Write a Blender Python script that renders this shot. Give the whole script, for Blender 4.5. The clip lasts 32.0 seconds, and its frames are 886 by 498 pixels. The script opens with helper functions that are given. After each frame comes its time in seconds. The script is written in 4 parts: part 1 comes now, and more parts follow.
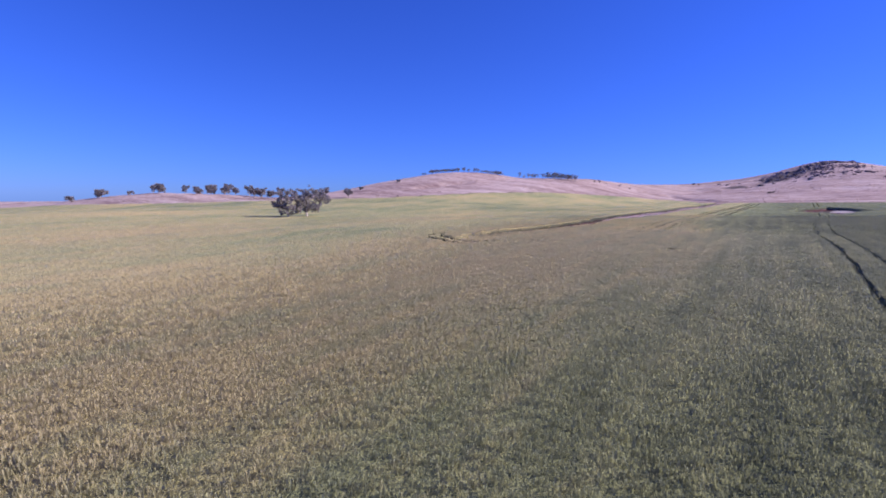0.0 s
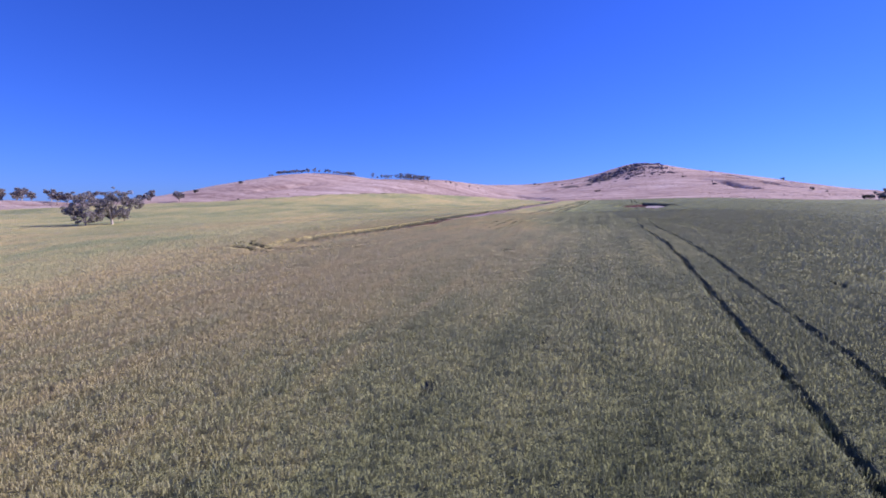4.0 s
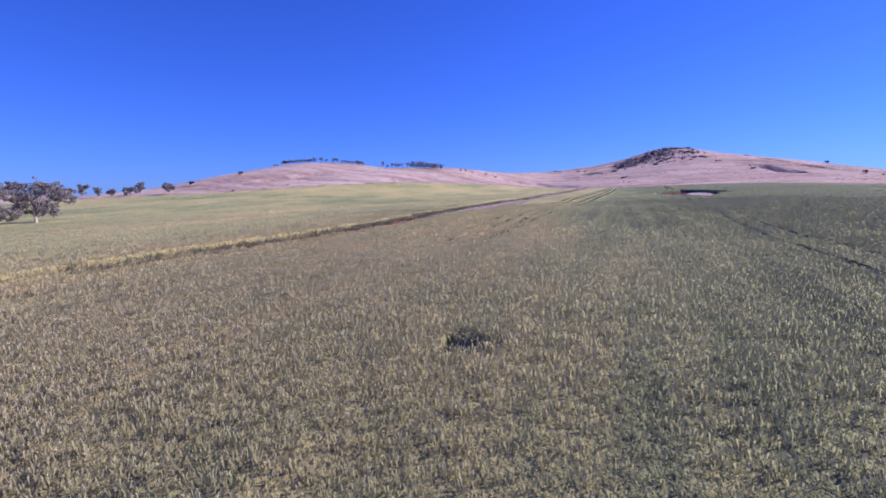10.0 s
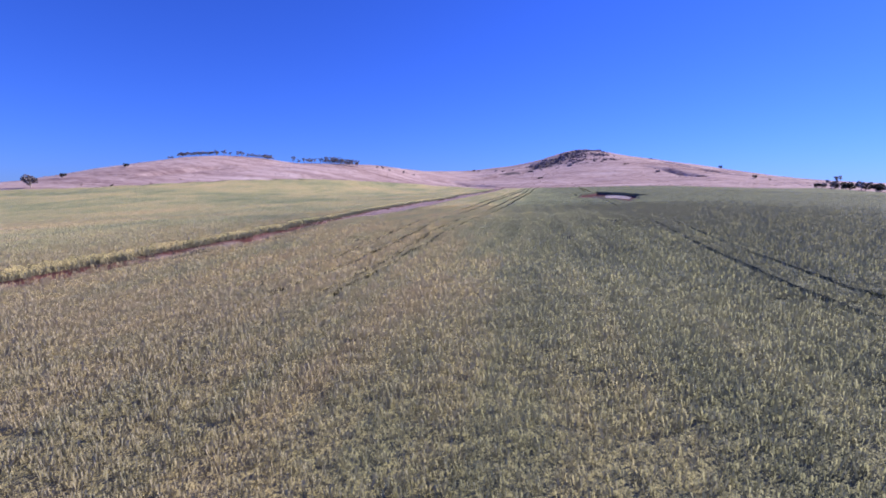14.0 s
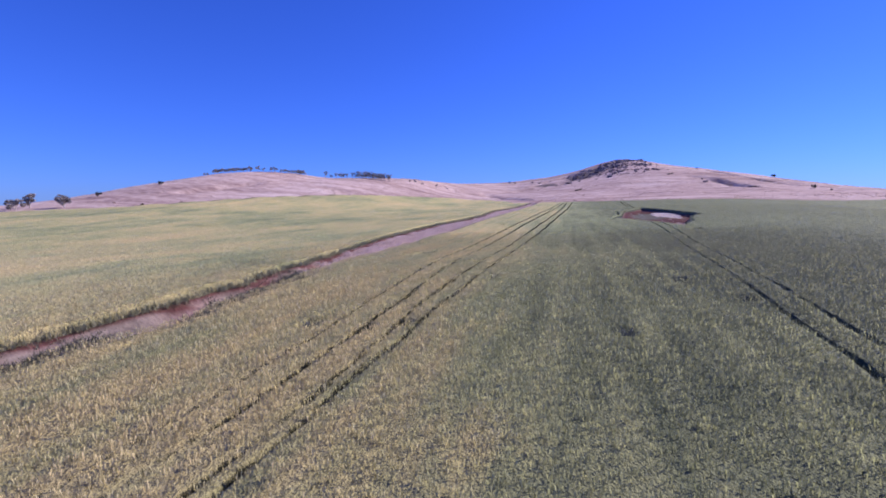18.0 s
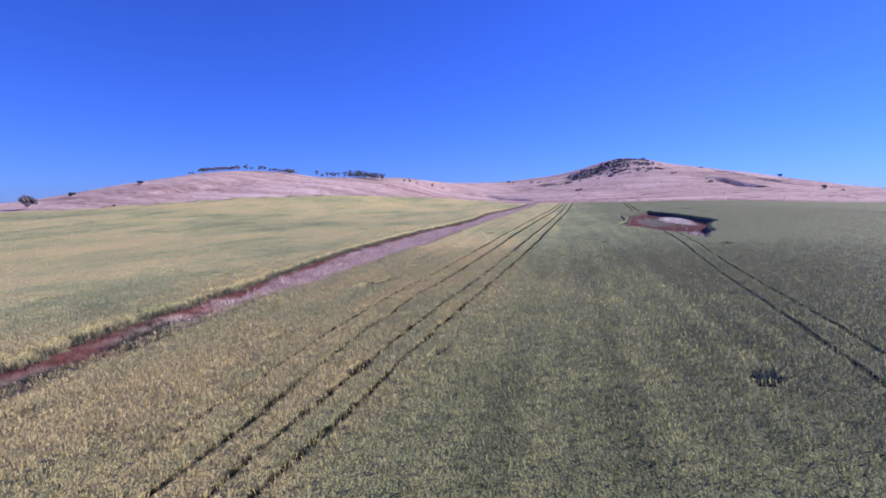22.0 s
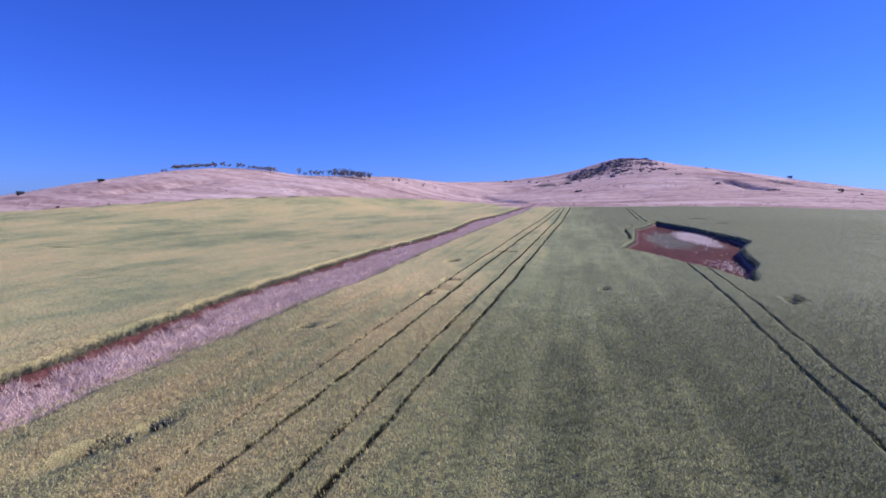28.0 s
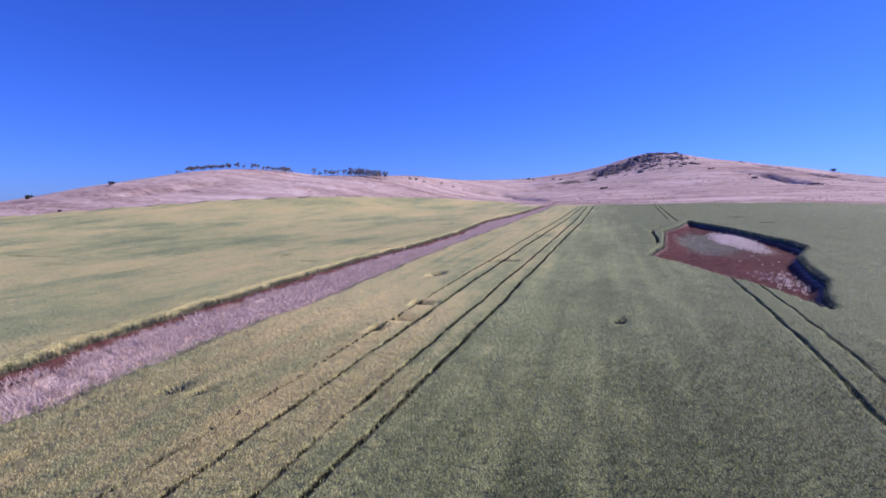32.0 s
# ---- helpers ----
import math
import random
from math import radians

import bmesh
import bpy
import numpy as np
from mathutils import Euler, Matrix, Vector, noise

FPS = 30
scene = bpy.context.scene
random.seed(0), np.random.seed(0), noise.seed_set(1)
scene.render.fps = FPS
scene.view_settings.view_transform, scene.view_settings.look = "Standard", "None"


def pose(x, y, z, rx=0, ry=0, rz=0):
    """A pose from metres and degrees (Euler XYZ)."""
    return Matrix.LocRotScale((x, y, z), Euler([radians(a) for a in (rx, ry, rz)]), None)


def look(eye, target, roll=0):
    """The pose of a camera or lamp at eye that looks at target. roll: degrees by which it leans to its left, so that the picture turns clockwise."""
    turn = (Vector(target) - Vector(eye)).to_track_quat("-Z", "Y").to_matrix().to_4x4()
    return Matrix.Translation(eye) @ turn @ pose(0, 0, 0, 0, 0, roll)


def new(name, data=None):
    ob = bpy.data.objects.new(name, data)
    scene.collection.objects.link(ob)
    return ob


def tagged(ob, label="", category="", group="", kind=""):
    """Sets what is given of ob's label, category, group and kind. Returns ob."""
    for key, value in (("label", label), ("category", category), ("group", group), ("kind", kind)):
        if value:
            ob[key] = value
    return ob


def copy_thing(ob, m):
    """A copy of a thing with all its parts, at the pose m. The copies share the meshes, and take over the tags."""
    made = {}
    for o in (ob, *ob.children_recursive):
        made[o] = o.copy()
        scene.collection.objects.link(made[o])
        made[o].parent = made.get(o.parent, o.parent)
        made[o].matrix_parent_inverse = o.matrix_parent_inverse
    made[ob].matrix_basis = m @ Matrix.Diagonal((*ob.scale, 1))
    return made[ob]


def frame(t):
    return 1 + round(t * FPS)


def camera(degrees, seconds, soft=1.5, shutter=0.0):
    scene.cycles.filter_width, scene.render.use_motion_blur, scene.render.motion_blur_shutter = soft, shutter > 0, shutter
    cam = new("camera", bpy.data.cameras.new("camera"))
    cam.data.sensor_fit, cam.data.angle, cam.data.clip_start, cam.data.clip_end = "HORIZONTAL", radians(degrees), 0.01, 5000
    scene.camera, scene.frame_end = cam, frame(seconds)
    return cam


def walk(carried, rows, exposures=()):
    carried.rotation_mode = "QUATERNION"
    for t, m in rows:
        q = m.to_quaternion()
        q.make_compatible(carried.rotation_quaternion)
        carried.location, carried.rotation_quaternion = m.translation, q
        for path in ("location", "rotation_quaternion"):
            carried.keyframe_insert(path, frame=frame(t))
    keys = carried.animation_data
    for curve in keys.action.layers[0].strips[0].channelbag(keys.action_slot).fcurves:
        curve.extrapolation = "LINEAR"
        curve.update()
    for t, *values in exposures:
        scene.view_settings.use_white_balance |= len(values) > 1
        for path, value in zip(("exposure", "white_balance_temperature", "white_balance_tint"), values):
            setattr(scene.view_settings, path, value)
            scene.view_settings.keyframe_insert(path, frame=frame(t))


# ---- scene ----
cam = camera(82.18, 32.0, soft=1.8)
# seconds, x, y, z, turn to the left, tilt up, lean
PATH = [
    (0.0, -0.35, 2.94, 3.99, 32.53, -5.55, 0.98),
    (0.5, 0.04, 3.65, 3.93, 22.69, -5.66, 1.47),
    (1.0, 0.26, 3.82, 3.88, 17.56, -5.58, 0.77),
    (1.5, 0.28, 3.72, 3.86, 16.47, -5.37, 0.15),
    (2.0, 0.14, 4.34, 3.87, 16.71, -5.12, 0.06),
    (2.5, -0.05, 5.51, 3.86, 16.60, -5.14, 0.09),
    (4.5, -0.77, 12.25, 3.66, 16.92, -5.23, -0.06),
    (5.0, -1.00, 14.48, 3.52, 17.27, -5.25, -0.09),
    (5.5, -1.28, 17.06, 3.37, 17.66, -5.35, -0.10),
    (6.0, -1.56, 19.71, 3.29, 17.21, -5.41, -0.03),
    (6.5, -1.77, 21.98, 3.33, 16.60, -5.56, 0.02),
    (7.0, -1.93, 23.95, 3.45, 16.38, -5.67, 0.15),
    (7.5, -2.10, 25.62, 3.57, 16.30, -6.29, 0.14),
    (8.0, -2.29, 27.26, 3.64, 16.86, -6.64, 0.15),
    (8.5, -2.50, 28.94, 3.66, 17.48, -6.81, 0.26),
    (9.0, -2.71, 30.62, 3.64, 18.08, -6.62, -0.01),
    (9.5, -2.95, 32.27, 3.61, 18.61, -6.38, -0.32),
    (10.0, -3.21, 33.88, 3.57, 19.09, -6.35, -0.66),
    (10.5, -3.50, 35.42, 3.52, 17.91, -6.95, -0.71),
    (11.0, -3.77, 36.97, 3.44, 14.99, -7.38, -0.37),
    (11.5, -3.95, 38.49, 3.37, 12.39, -7.47, -0.04),
    (12.0, -4.04, 39.98, 3.34, 10.56, -7.04, 0.33),
    (12.5, -4.07, 41.45, 3.41, 9.68, -6.49, 0.54),
    (13.0, -4.05, 42.93, 3.57, 9.50, -6.17, 0.46),
    (13.5, -4.04, 44.39, 3.84, 9.70, -6.53, 0.34),
    (14.0, -4.03, 45.96, 4.13, 10.13, -6.66, 0.19),
    (14.5, -4.02, 47.64, 4.41, 11.10, -6.84, 0.10),
    (15.0, -4.04, 49.23, 4.67, 12.24, -6.62, -0.08),
    (15.5, -4.07, 50.71, 4.90, 13.42, -6.20, -0.24),
    (17.5, -3.88, 55.08, 5.84, 14.33, -5.43, -0.34),
    (18.0, -3.89, 56.87, 6.18, 14.31, -5.44, -0.35),
    (18.5, -3.93, 58.57, 6.52, 14.31, -5.46, -0.35),
    (19.0, -3.96, 60.29, 6.80, 14.29, -5.47, -0.34),
    (19.5, -3.97, 61.99, 6.96, 14.28, -5.52, -0.33),
    (20.0, -3.96, 63.72, 7.04, 14.25, -5.55, -0.32),
    (20.5, -3.94, 65.35, 7.08, 14.22, -5.56, -0.30),
    (21.0, -3.89, 66.99, 7.07, 14.24, -5.54, -0.26),
    (21.5, -3.83, 68.62, 7.09, 14.27, -5.56, -0.27),
    (22.0, -3.79, 70.41, 7.18, 14.35, -5.58, -0.29),
    (22.5, -3.76, 72.09, 7.37, 14.32, -5.61, -0.20),
    (23.0, -3.71, 73.75, 7.57, 14.31, -5.60, -0.16),
    (23.5, -3.66, 75.36, 7.68, 14.33, -5.62, -0.18),
    (24.0, -3.60, 77.00, 7.72, 14.34, -5.66, -0.18),
    (24.5, -3.54, 78.58, 7.75, 14.37, -5.69, -0.08),
    (25.0, -3.35, 80.17, 7.90, 14.44, -5.67, -0.01),
    (25.5, -3.11, 81.91, 8.13, 14.59, -5.69, 0.00),
    (27.5, -2.94, 90.46, 9.32, 13.80, -5.83, 0.28),
    (28.0, -2.80, 92.20, 9.44, 14.37, -5.86, 0.19),
    (28.5, -2.66, 93.95, 9.50, 14.41, -5.92, 0.22),
    (29.0, -2.53, 95.88, 9.48, 14.40, -5.93, 0.21),
    (29.5, -2.41, 97.74, 9.41, 14.45, -5.94, 0.19),
    (30.0, -2.28, 99.59, 9.33, 14.50, -5.98, 0.20),
    (30.5, -2.13, 101.25, 9.29, 14.57, -5.96, 0.21),
    (31.0, -1.91, 102.60, 9.33, 14.57, -5.96, 0.22),
    (31.5, -1.65, 103.57, 9.42, 14.65, -5.97, 0.17),
    (32.0, -1.33, 104.20, 9.51, 17.30, -6.00, -0.49),
]
# ---- path end ----


def eye_pose(x, y, z, turn, tilt, lean):
    return pose(x, y, z, 0, 0, turn) @ pose(0, 0, 0, 90 + tilt) @ pose(0, 0, 0, 0, 0, lean)


walk(cam, [(row[0], eye_pose(*row[1:])) for row in PATH], [(0, 0.36, 6180, 20), (2.5, 0.37, 6180, 20), (5, 0.42, 6180, 20), (25, 0.42, 6180, 20), (28, 0.37, 6150, 20), (32, 0.35, 6120, 20)])

# ---- world and sun ----
SUN_TURN, SUN_UP = 55.0, 33.0      # clockwise from +y, and above the horizon
world = bpy.data.worlds.new("sky")
scene.world = world
world.use_nodes = True
wn, wl = world.node_tree.nodes, world.node_tree.links
sky = wn.new("ShaderNodeTexSky")
sky.sky_type, sky.sun_disc = "NISHITA", False
sky.sun_elevation, sky.sun_rotation = radians(SUN_UP), radians(SUN_TURN)
sky.altitude, sky.air_density, sky.dust_density, sky.ozone_density = 300, 1.0, 0.1, 4.0
tint = wn.new("ShaderNodeMix")
tint.data_type, tint.blend_type = "RGBA", "MULTIPLY"
tint.inputs["Factor"].default_value = 1.0
tint.inputs[7].default_value = (0.185, 0.34, 1.0, 1)
wl.new(sky.outputs[0], tint.inputs[6])
wl.new(tint.outputs[2], wn["Background"].inputs[0])
wn["Background"].inputs[1].default_value = 0.125
lamp = bpy.data.lights.new("sun", "SUN")
lamp.energy, lamp.angle, lamp.color = 4.6, radians(0.53), (1.0, 0.92, 0.84)
sun = new("sun", lamp)
way = Vector((math.sin(radians(SUN_TURN)) * math.cos(radians(SUN_UP)), math.cos(radians(SUN_TURN)) * math.cos(radians(SUN_UP)), math.sin(radians(SUN_UP))))
sun.matrix_world = look(way * 300, (0, 0, 0))


# ---- the lie of the land ----
def smooth(a, b, v):
    t = np.clip((np.asarray(v, float) - a) / (b - a), 0, 1)
    return t * t * (3 - 2 * t)


def bump(x, y, cx, cy, wx, wy):
    return np.exp(-(((x - cx) / wx) ** 2) - ((y - cy) / wy) ** 2)


def value_noise(x, y, seed=0):
    """Smooth noise from -1 to 1 with unit cells."""
    xi, yi = np.floor(x).astype(np.int64), np.floor(y).astype(np.int64)
    fx, fy = x - xi, y - yi
    fx, fy = fx * fx * (3 - 2 * fx), fy * fy * (3 - 2 * fy)

    def rnd(a, b):
        h = (a * 374761393 + b * 668265263 + seed * 974634777) & 0x7FFFFFFF
        h = ((h ^ (h >> 13)) * 1274126177) & 0x7FFFFFFF
        return ((h ^ (h >> 16)) & 0xFFFF) / 32767.5 - 1
    return (rnd(xi, yi) * (1 - fx) + rnd(xi + 1, yi) * fx) * (1 - fy) + (rnd(xi, yi + 1) * (1 - fx) + rnd(xi + 1, yi + 1) * fx) * fy


GULLY_Y = [47, 52, 57, 62, 68, 74, 78, 85, 91, 99, 106, 114, 124, 132, 142, 155, 167, 184, 208, 248, 281, 327, 372, 450]
GULLY_W = [-26.0, -25.4, -25.6, -25.1, -25.0, -24.8, -24.7, -24.6, -25.5, -26.6, -27.9, -29.7, -31.3, -32.3, -32.5, -32.6, -32.5, -30.9, -30.3, -32.8, -29.2, -27.3, -24, -30]
GULLY_E = [-26.2, -25.0, -24.0, -23.3, -22.6, -21.9, -21.6, -22.0, -22.6, -23.6, -23.6, -23.9, -24.2, -24.1, -23.4, -23.7, -24.0, -24.0, -23.7, -23.1, -22.6, -21.5, -19, -28]


def gully_west(y):
    return np.interp(y, GULLY_Y, GULLY_W) + 0.25 * np.sin(y * 0.9) * np.sin(y * 0.23 + 1)


def gully_east(y):
    return np.interp(y, GULLY_Y, GULLY_E) + 0.3 * np.sin(y * 0.7 + 2) * np.sin(y * 0.31)


def gully_depth_in(x, y):
    """Metres inside the gully's edges, below 0 outside them."""
    return np.where((y > 46) & (y < 450), np.minimum(x - gully_west(y), gully_east(y) - x), -9.0)


DAM = [(16.7, 225.0), (19.6, 207.5), (21.1, 193.4), (22.2, 182.6), (22.2, 175.2), (18.6, 166.4), (16.7, 156.9), (15.8, 151.4), (13.7, 146.0), (12.7, 141.7), (12.1, 145.0), (11.0, 148.7), (9.6, 152.4), (8.3, 156.7), (6.8, 161.3), (4.0, 167.7), (7.0, 178.4), (9.0, 196.2), (9.6, 203.2), (12.8, 210.6)]


def dam_edge(x, y):
    """Distance to the edge of the dug hollow, below 0 inside it."""
    x, y = np.asarray(x, float), np.asarray(y, float)
    far = np.full(x.shape, 1e9)
    inside = np.zeros(x.shape, bool)
    for (ax, ay), (bx, by) in zip(DAM, DAM[1:] + DAM[:1]):
        dx, dy = bx - ax, by - ay
        t = np.clip(((x - ax) * dx + (y - ay) * dy) / (dx * dx + dy * dy), 0, 1)
        far = np.minimum(far, np.hypot(x - ax - t * dx, y - ay - t * dy))
        inside ^= ((ay > y) != (by > y)) & (x < dx * (y - ay) / (dy if dy else 1e-9) + ax)
    return np.where(inside, -far, far)


# hills: height, centre x and y, widths
HILLS = [(23.5, -220.9, 370.6, 62.2, 124.1), (15.9, -135.2, 457.4, 48.4, 162.2), (22.9, 85.8, 622.3, 150.1, 176.6), (8.9, 45.2, 642.1, 39.8, 71.3), (15.5, -61.4, 712.8, 255.0, 151.0), (-2.7, 228.1, 548.3, 120.5, 111.7), (9.5, -352.0, 193.8, 90.0, 60.0)]
# washed-out creases in the hills: ends, depth, half width
CREASES = [((86, 515), (102, 500), 2.4, 4), ((100, 503), (109, 428), 5.0, 7), ((115, 592), (135, 530), 4.6, 5), ((135, 530), (147, 455), 4.4, 6), ((160, 560), (185, 480), 2.6, 6), ((150, 500), (170, 440), 2.0, 4),
           ((-60, 500), (5, 560), 5.5, 8), ((-75, 470), (-30, 392), 2.4, 7), ((-179, 318), (-190, 262), 2.0, 4), ((-151, 330), (-120, 312), 1.5, 3), ((-20, 520), (20, 585), 3.0, 5), ((-45, 540), (-5, 600), 2.4, 6)]


# gentle swells of the field along the way
SWELL_Y = [-100, 18, 29, 37, 44, 52, 64, 76, 88, 96, 106, 116, 132, 150]
SWELL_Z = [-0.75, -0.7, -0.6, -0.1, 0.22, 0.38, 0.3, 0.33, 0.48, 0.4, 0.05, -0.12, -0.15, 0]


def swell(x, y):
    return sum(np.interp(y + d, SWELL_Y, SWELL_Z) for d in (-6, -3, 0, 3, 6)) / 5 * smooth(-150, -70, x) * smooth(150, 70, x)


def land(x, y):
    x, y = np.asarray(x, float), np.asarray(y, float)
    z = -0.35 + 0.0125 * np.clip(y, -300, 900) + 0.03 * np.clip(x, -60, 60) - 4.5 * smooth(40, 125, x) * smooth(370, 230, y)
    z = z + swell(x, y) - 0.018 * np.clip(-x - 250, 0, 5000)
    for height, cx, cy, wx, wy in HILLS:
        z = z + height * bump(x, y, cx, cy, wx, wy)
    z = z + 0.35 * smooth(np.maximum(gully_east(y), gully_west(y) + 0.6), gully_west(y), x) * smooth(36, 52, y) * smooth(150, 105, y) * smooth(-75, -45, x)
    z = z - (1.0 * smooth(-50, -95, x) * smooth(190, 110, y) * smooth(-190, -130, x) + 4.4 * smooth(-140, -290, x)) * smooth(170, 0, y - field_top(x))
    far = smooth(330, 420, y) + smooth(0, 60, y - field_top(x)) * smooth(-100, -140, x)
    far = np.clip(far, 0, 1)
    z = z + far * (0.55 * value_noise(x / 28, y / 28, 3) + 0.3 * value_noise(x / 11, y / 11, 4) + 0.12 * value_noise(x / 4, y / 4, 5))
    for (ax, ay), (bx, by), deep, half in CREASES:
        dx, dy = bx - ax, by - ay
        t = np.clip(((x - ax) * dx + (y - ay) * dy) / (dx * dx + dy * dy), 0, 1)
        d = np.hypot(x - ax - t * dx, y - ay - t * dy) / half
        z = z - deep * smooth(1, 0, d) * smooth(0, 0.15, t + 0.02) * smooth(1, 0.85, t - 0.02)
    return z


def field_top(x):
    """y of the far edge of the crop."""
    return np.interp(x, [-460, -310, -246, -199, -180, -157, -119, -100, -80, -60, -44, -36, -26, -22, 17, 60, 110, 130, 140, 200], [90, 142, 179, 203, 212, 250, 306, 338, 378, 385, 372, 345, 338, 338, 320, 302, 312, 318, 300, 100])


def ground_z(x, y):
    z = land(x, y)
    inn = gully_depth_in(x, y)
    z = z - smooth(-0.15, 0.7, inn) * (0.40 + 0.2 * value_noise(x / 1.3, y / 2.5, 8)) * smooth(48, 64, y) * smooth(385, 345, y)
    edge = dam_edge(x, y)
    floor = 0.5 + 0.08 * smooth(182, 158, y) + 0.12 * value_noise(x / 4, y / 9, 11) - 0.25 * bump(x, y, 17.9, 190, 3.2, 15)
    east = smooth(-1.5, 1.0, x - np.interp(y, [140, 150, 160, 168, 177, 190, 206, 222], [11.8, 12.2, 12.6, 13.0, 14.5, 15, 14.5, 15.5]))
    return z - smooth(0.1, -3.2 + 2.3 * east, edge) * floor


def crop_mask(x, y):
    """1 in the crop, 0 outside."""
    m = smooth(0, 0.8, field_top(x) - y + 1.5 * value_noise(x / 9, y / 9, 20))
    m = m * smooth(0.25, -0.1, gully_depth_in(x, y) + 0.15 * value_noise(x / 0.8, y / 0.8, 21))
    return m * smooth(-0.05, 0.3, dam_edge(x, y) + 0.12 * value_noise(x / 0.7, y / 0.7, 22))


# wheel tracks: (half width, how clear, [y], [x])
RIGHT_Y = [-60.0, 0.0, 12.3, 17.1, 23.9, 29.7, 42.0, 50.1, 61.8, 70.1, 81.1, 91.7, 97.9, 105.3, 120.5, 134.1, 149.2, 154.5]
RIGHT_X = np.array([1.4, 2.9, 3.0, 3.24, 3.63, 3.79, 3.9, 3.85, 3.61, 4.02, 4.54, 5.38, 5.86, 6.38, 7.62, 8.65, 9.16, 9.37])
PAIR_X = np.array([3.3, 4.8, 5.19, 5.05, 5.45, 5.53, 5.4, 5.32, 4.99, 5.41, 5.99, 6.74, 7.26, 7.81, 9.06, 10.12, 10.59, 10.8])
LEFT_Y = [60, 70, 82, 91, 101, 113, 127, 143, 164, 185, 232, 284, 310]
TRACKS = [
    (0.065, 1.0, RIGHT_Y, RIGHT_X), (0.055, 0.95, RIGHT_Y, PAIR_X),
]
# older tracks, grown over again with dark late shoots
GREEN_TRACKS = [
    (0.05, 0.6, LEFT_Y, np.array([-13.15, -13.36, -13.84, -14.33, -14.83, -14.76, -14.59, -14.25, -13.65, -13.22, -12.02, -10.76, -10.08])),
    (0.065, 0.9, LEFT_Y, np.array([-12.05, -12.04, -12.32, -12.8, -13.14, -13.08, -12.85, -12.48, -11.98, -11.44, -10.09, -8.96, -8.33])),
    (0.065, 0.85, LEFT_Y, np.array([-10.55, -10.59, -11.09, -10.9, -10.78, -10.59, -10.28, -9.68, -9.03, -8.57, -7.47, -7.09, -6.69])),
    (0.075, 1.1, LEFT_Y, np.array([-10.05, -10.08, -9.9, -9.62, -9.4, -9.16, -8.63, -8.03, -7.46, -6.98, -5.58, -4.88, -4.37])),
    (0.1, 0.6, [232, 307], np.array([13.4, 17.4])), (0.1, 0.6, [223, 298], np.array([14.4, 18.1])),
]
# flattened spots: x, y, half widths
HOLES = [(-6.1, 43.5, 0.6, 0.45), (-4.2, 21.1, 0.2, 0.25), (-2.1, 25.1, 0.15, 0.2), (8.5, 33.8, 0.6, 0.25), (2.1, 87.6, 0.45, 0.5), (-1.9, 76.0, 0.28, 0.6), (4.0, 82.6, 0.4, 0.4), (-14.8, 76.4, 0.5, 0.35), (-12.0, 75.9, 0.3, 0.5), (-10.6, 77.0, 0.4, 0.5), (-18.4, 104.7, 0.7, 0.8), (-17.6, 106.8, 0.35, 1.3), (-19.3, 121.7, 0.6, 0.6), (-18.0, 121.7, 0.3, 0.5), (-17.0, 152.4, 0.8, 1.2), (-0.2, 136.4, 0.35, 0.6), (12.7, 133.1, 0.55, 0.5), (13.4, 134.1, 0.25, 0.6), (-8.7, 88.7, 0.22, 0.5), (27.7, 233.0, 1.8, 1.1), (29.0, 214.8, 1.3, 1.2), (-26.2, 49.4, 0.6, 0.3), (-14.0, 139.7, 1.2, 0.5), (-13.2, 135.1, 1.4, 0.4), (-11.8, 162.0, 2.0, 0.7), (-11.3, 194.6, 1.4, 0.8), (-14.7, 132.5, 0.6, 0.5), (-45.8, 167.5, 0.5, 0.8), (-37.8, 161.8, 0.8, 0.6), (-75.5, 155.8, 0.7, 0.6), (-106.2, 209.1, 0.7, 1.0), (-90.0, 161.2, 0.6, 0.6), (-35.6, 176.3, 1.0, 0.7), (-64.5, 228.3, 1.4, 0.9), (-36.0, 95.3, 0.5, 0.3), (-39.1, 109.2, 0.4, 0.4), (-32.6, 107.1, 0.3, 0.4), (-54.4, 130.6, 0.6, 0.5), (-19.7, 81.0, 0.3, 0.3), (-16.4, 90.3, 0.35, 0.3), (-20.2, 72.3, 0.3, 0.4), (-11.1, 86.5, 0.3, 0.6), (-20.0, 115.6, 0.25, 0.4)]
# where a machine turned: winding wheel marks, and one round the side of the hollow
TURNS = [[(-30.3, 51.0), (-30.0, 48.7), (-29.4, 45.8), (-28.4, 44.3), (-26.8, 43.6), (-24.9, 43.3), (-23.5, 43.1), (-21.7, 43.7), (-20.0, 44.6), (-18.5, 45.3), (-17.4, 46.5)],
         [(-29.2, 48.4), (-28.5, 46.7), (-27.4, 45.2), (-26.2, 44.7), (-24.6, 44.7), (-23.2, 44.4), (-22.0, 45.0), (-20.4, 46.2), (-18.2, 47.6), (-17.4, 48.4)]]
# the deep bend of those marks
BENDS = [[(-28.6, 44.5), (-26.8, 43.6), (-24.9, 43.3), (-23.5, 43.1)], [(-27.6, 45.5), (-26.2, 44.7), (-24.6, 44.7), (-23.2, 44.4)]]
SIDE_MARK = [(9.9, 211.6), (7.6, 203.8), (7.0, 195.1), (6.8, 186.5), (6.2, 180.3)]


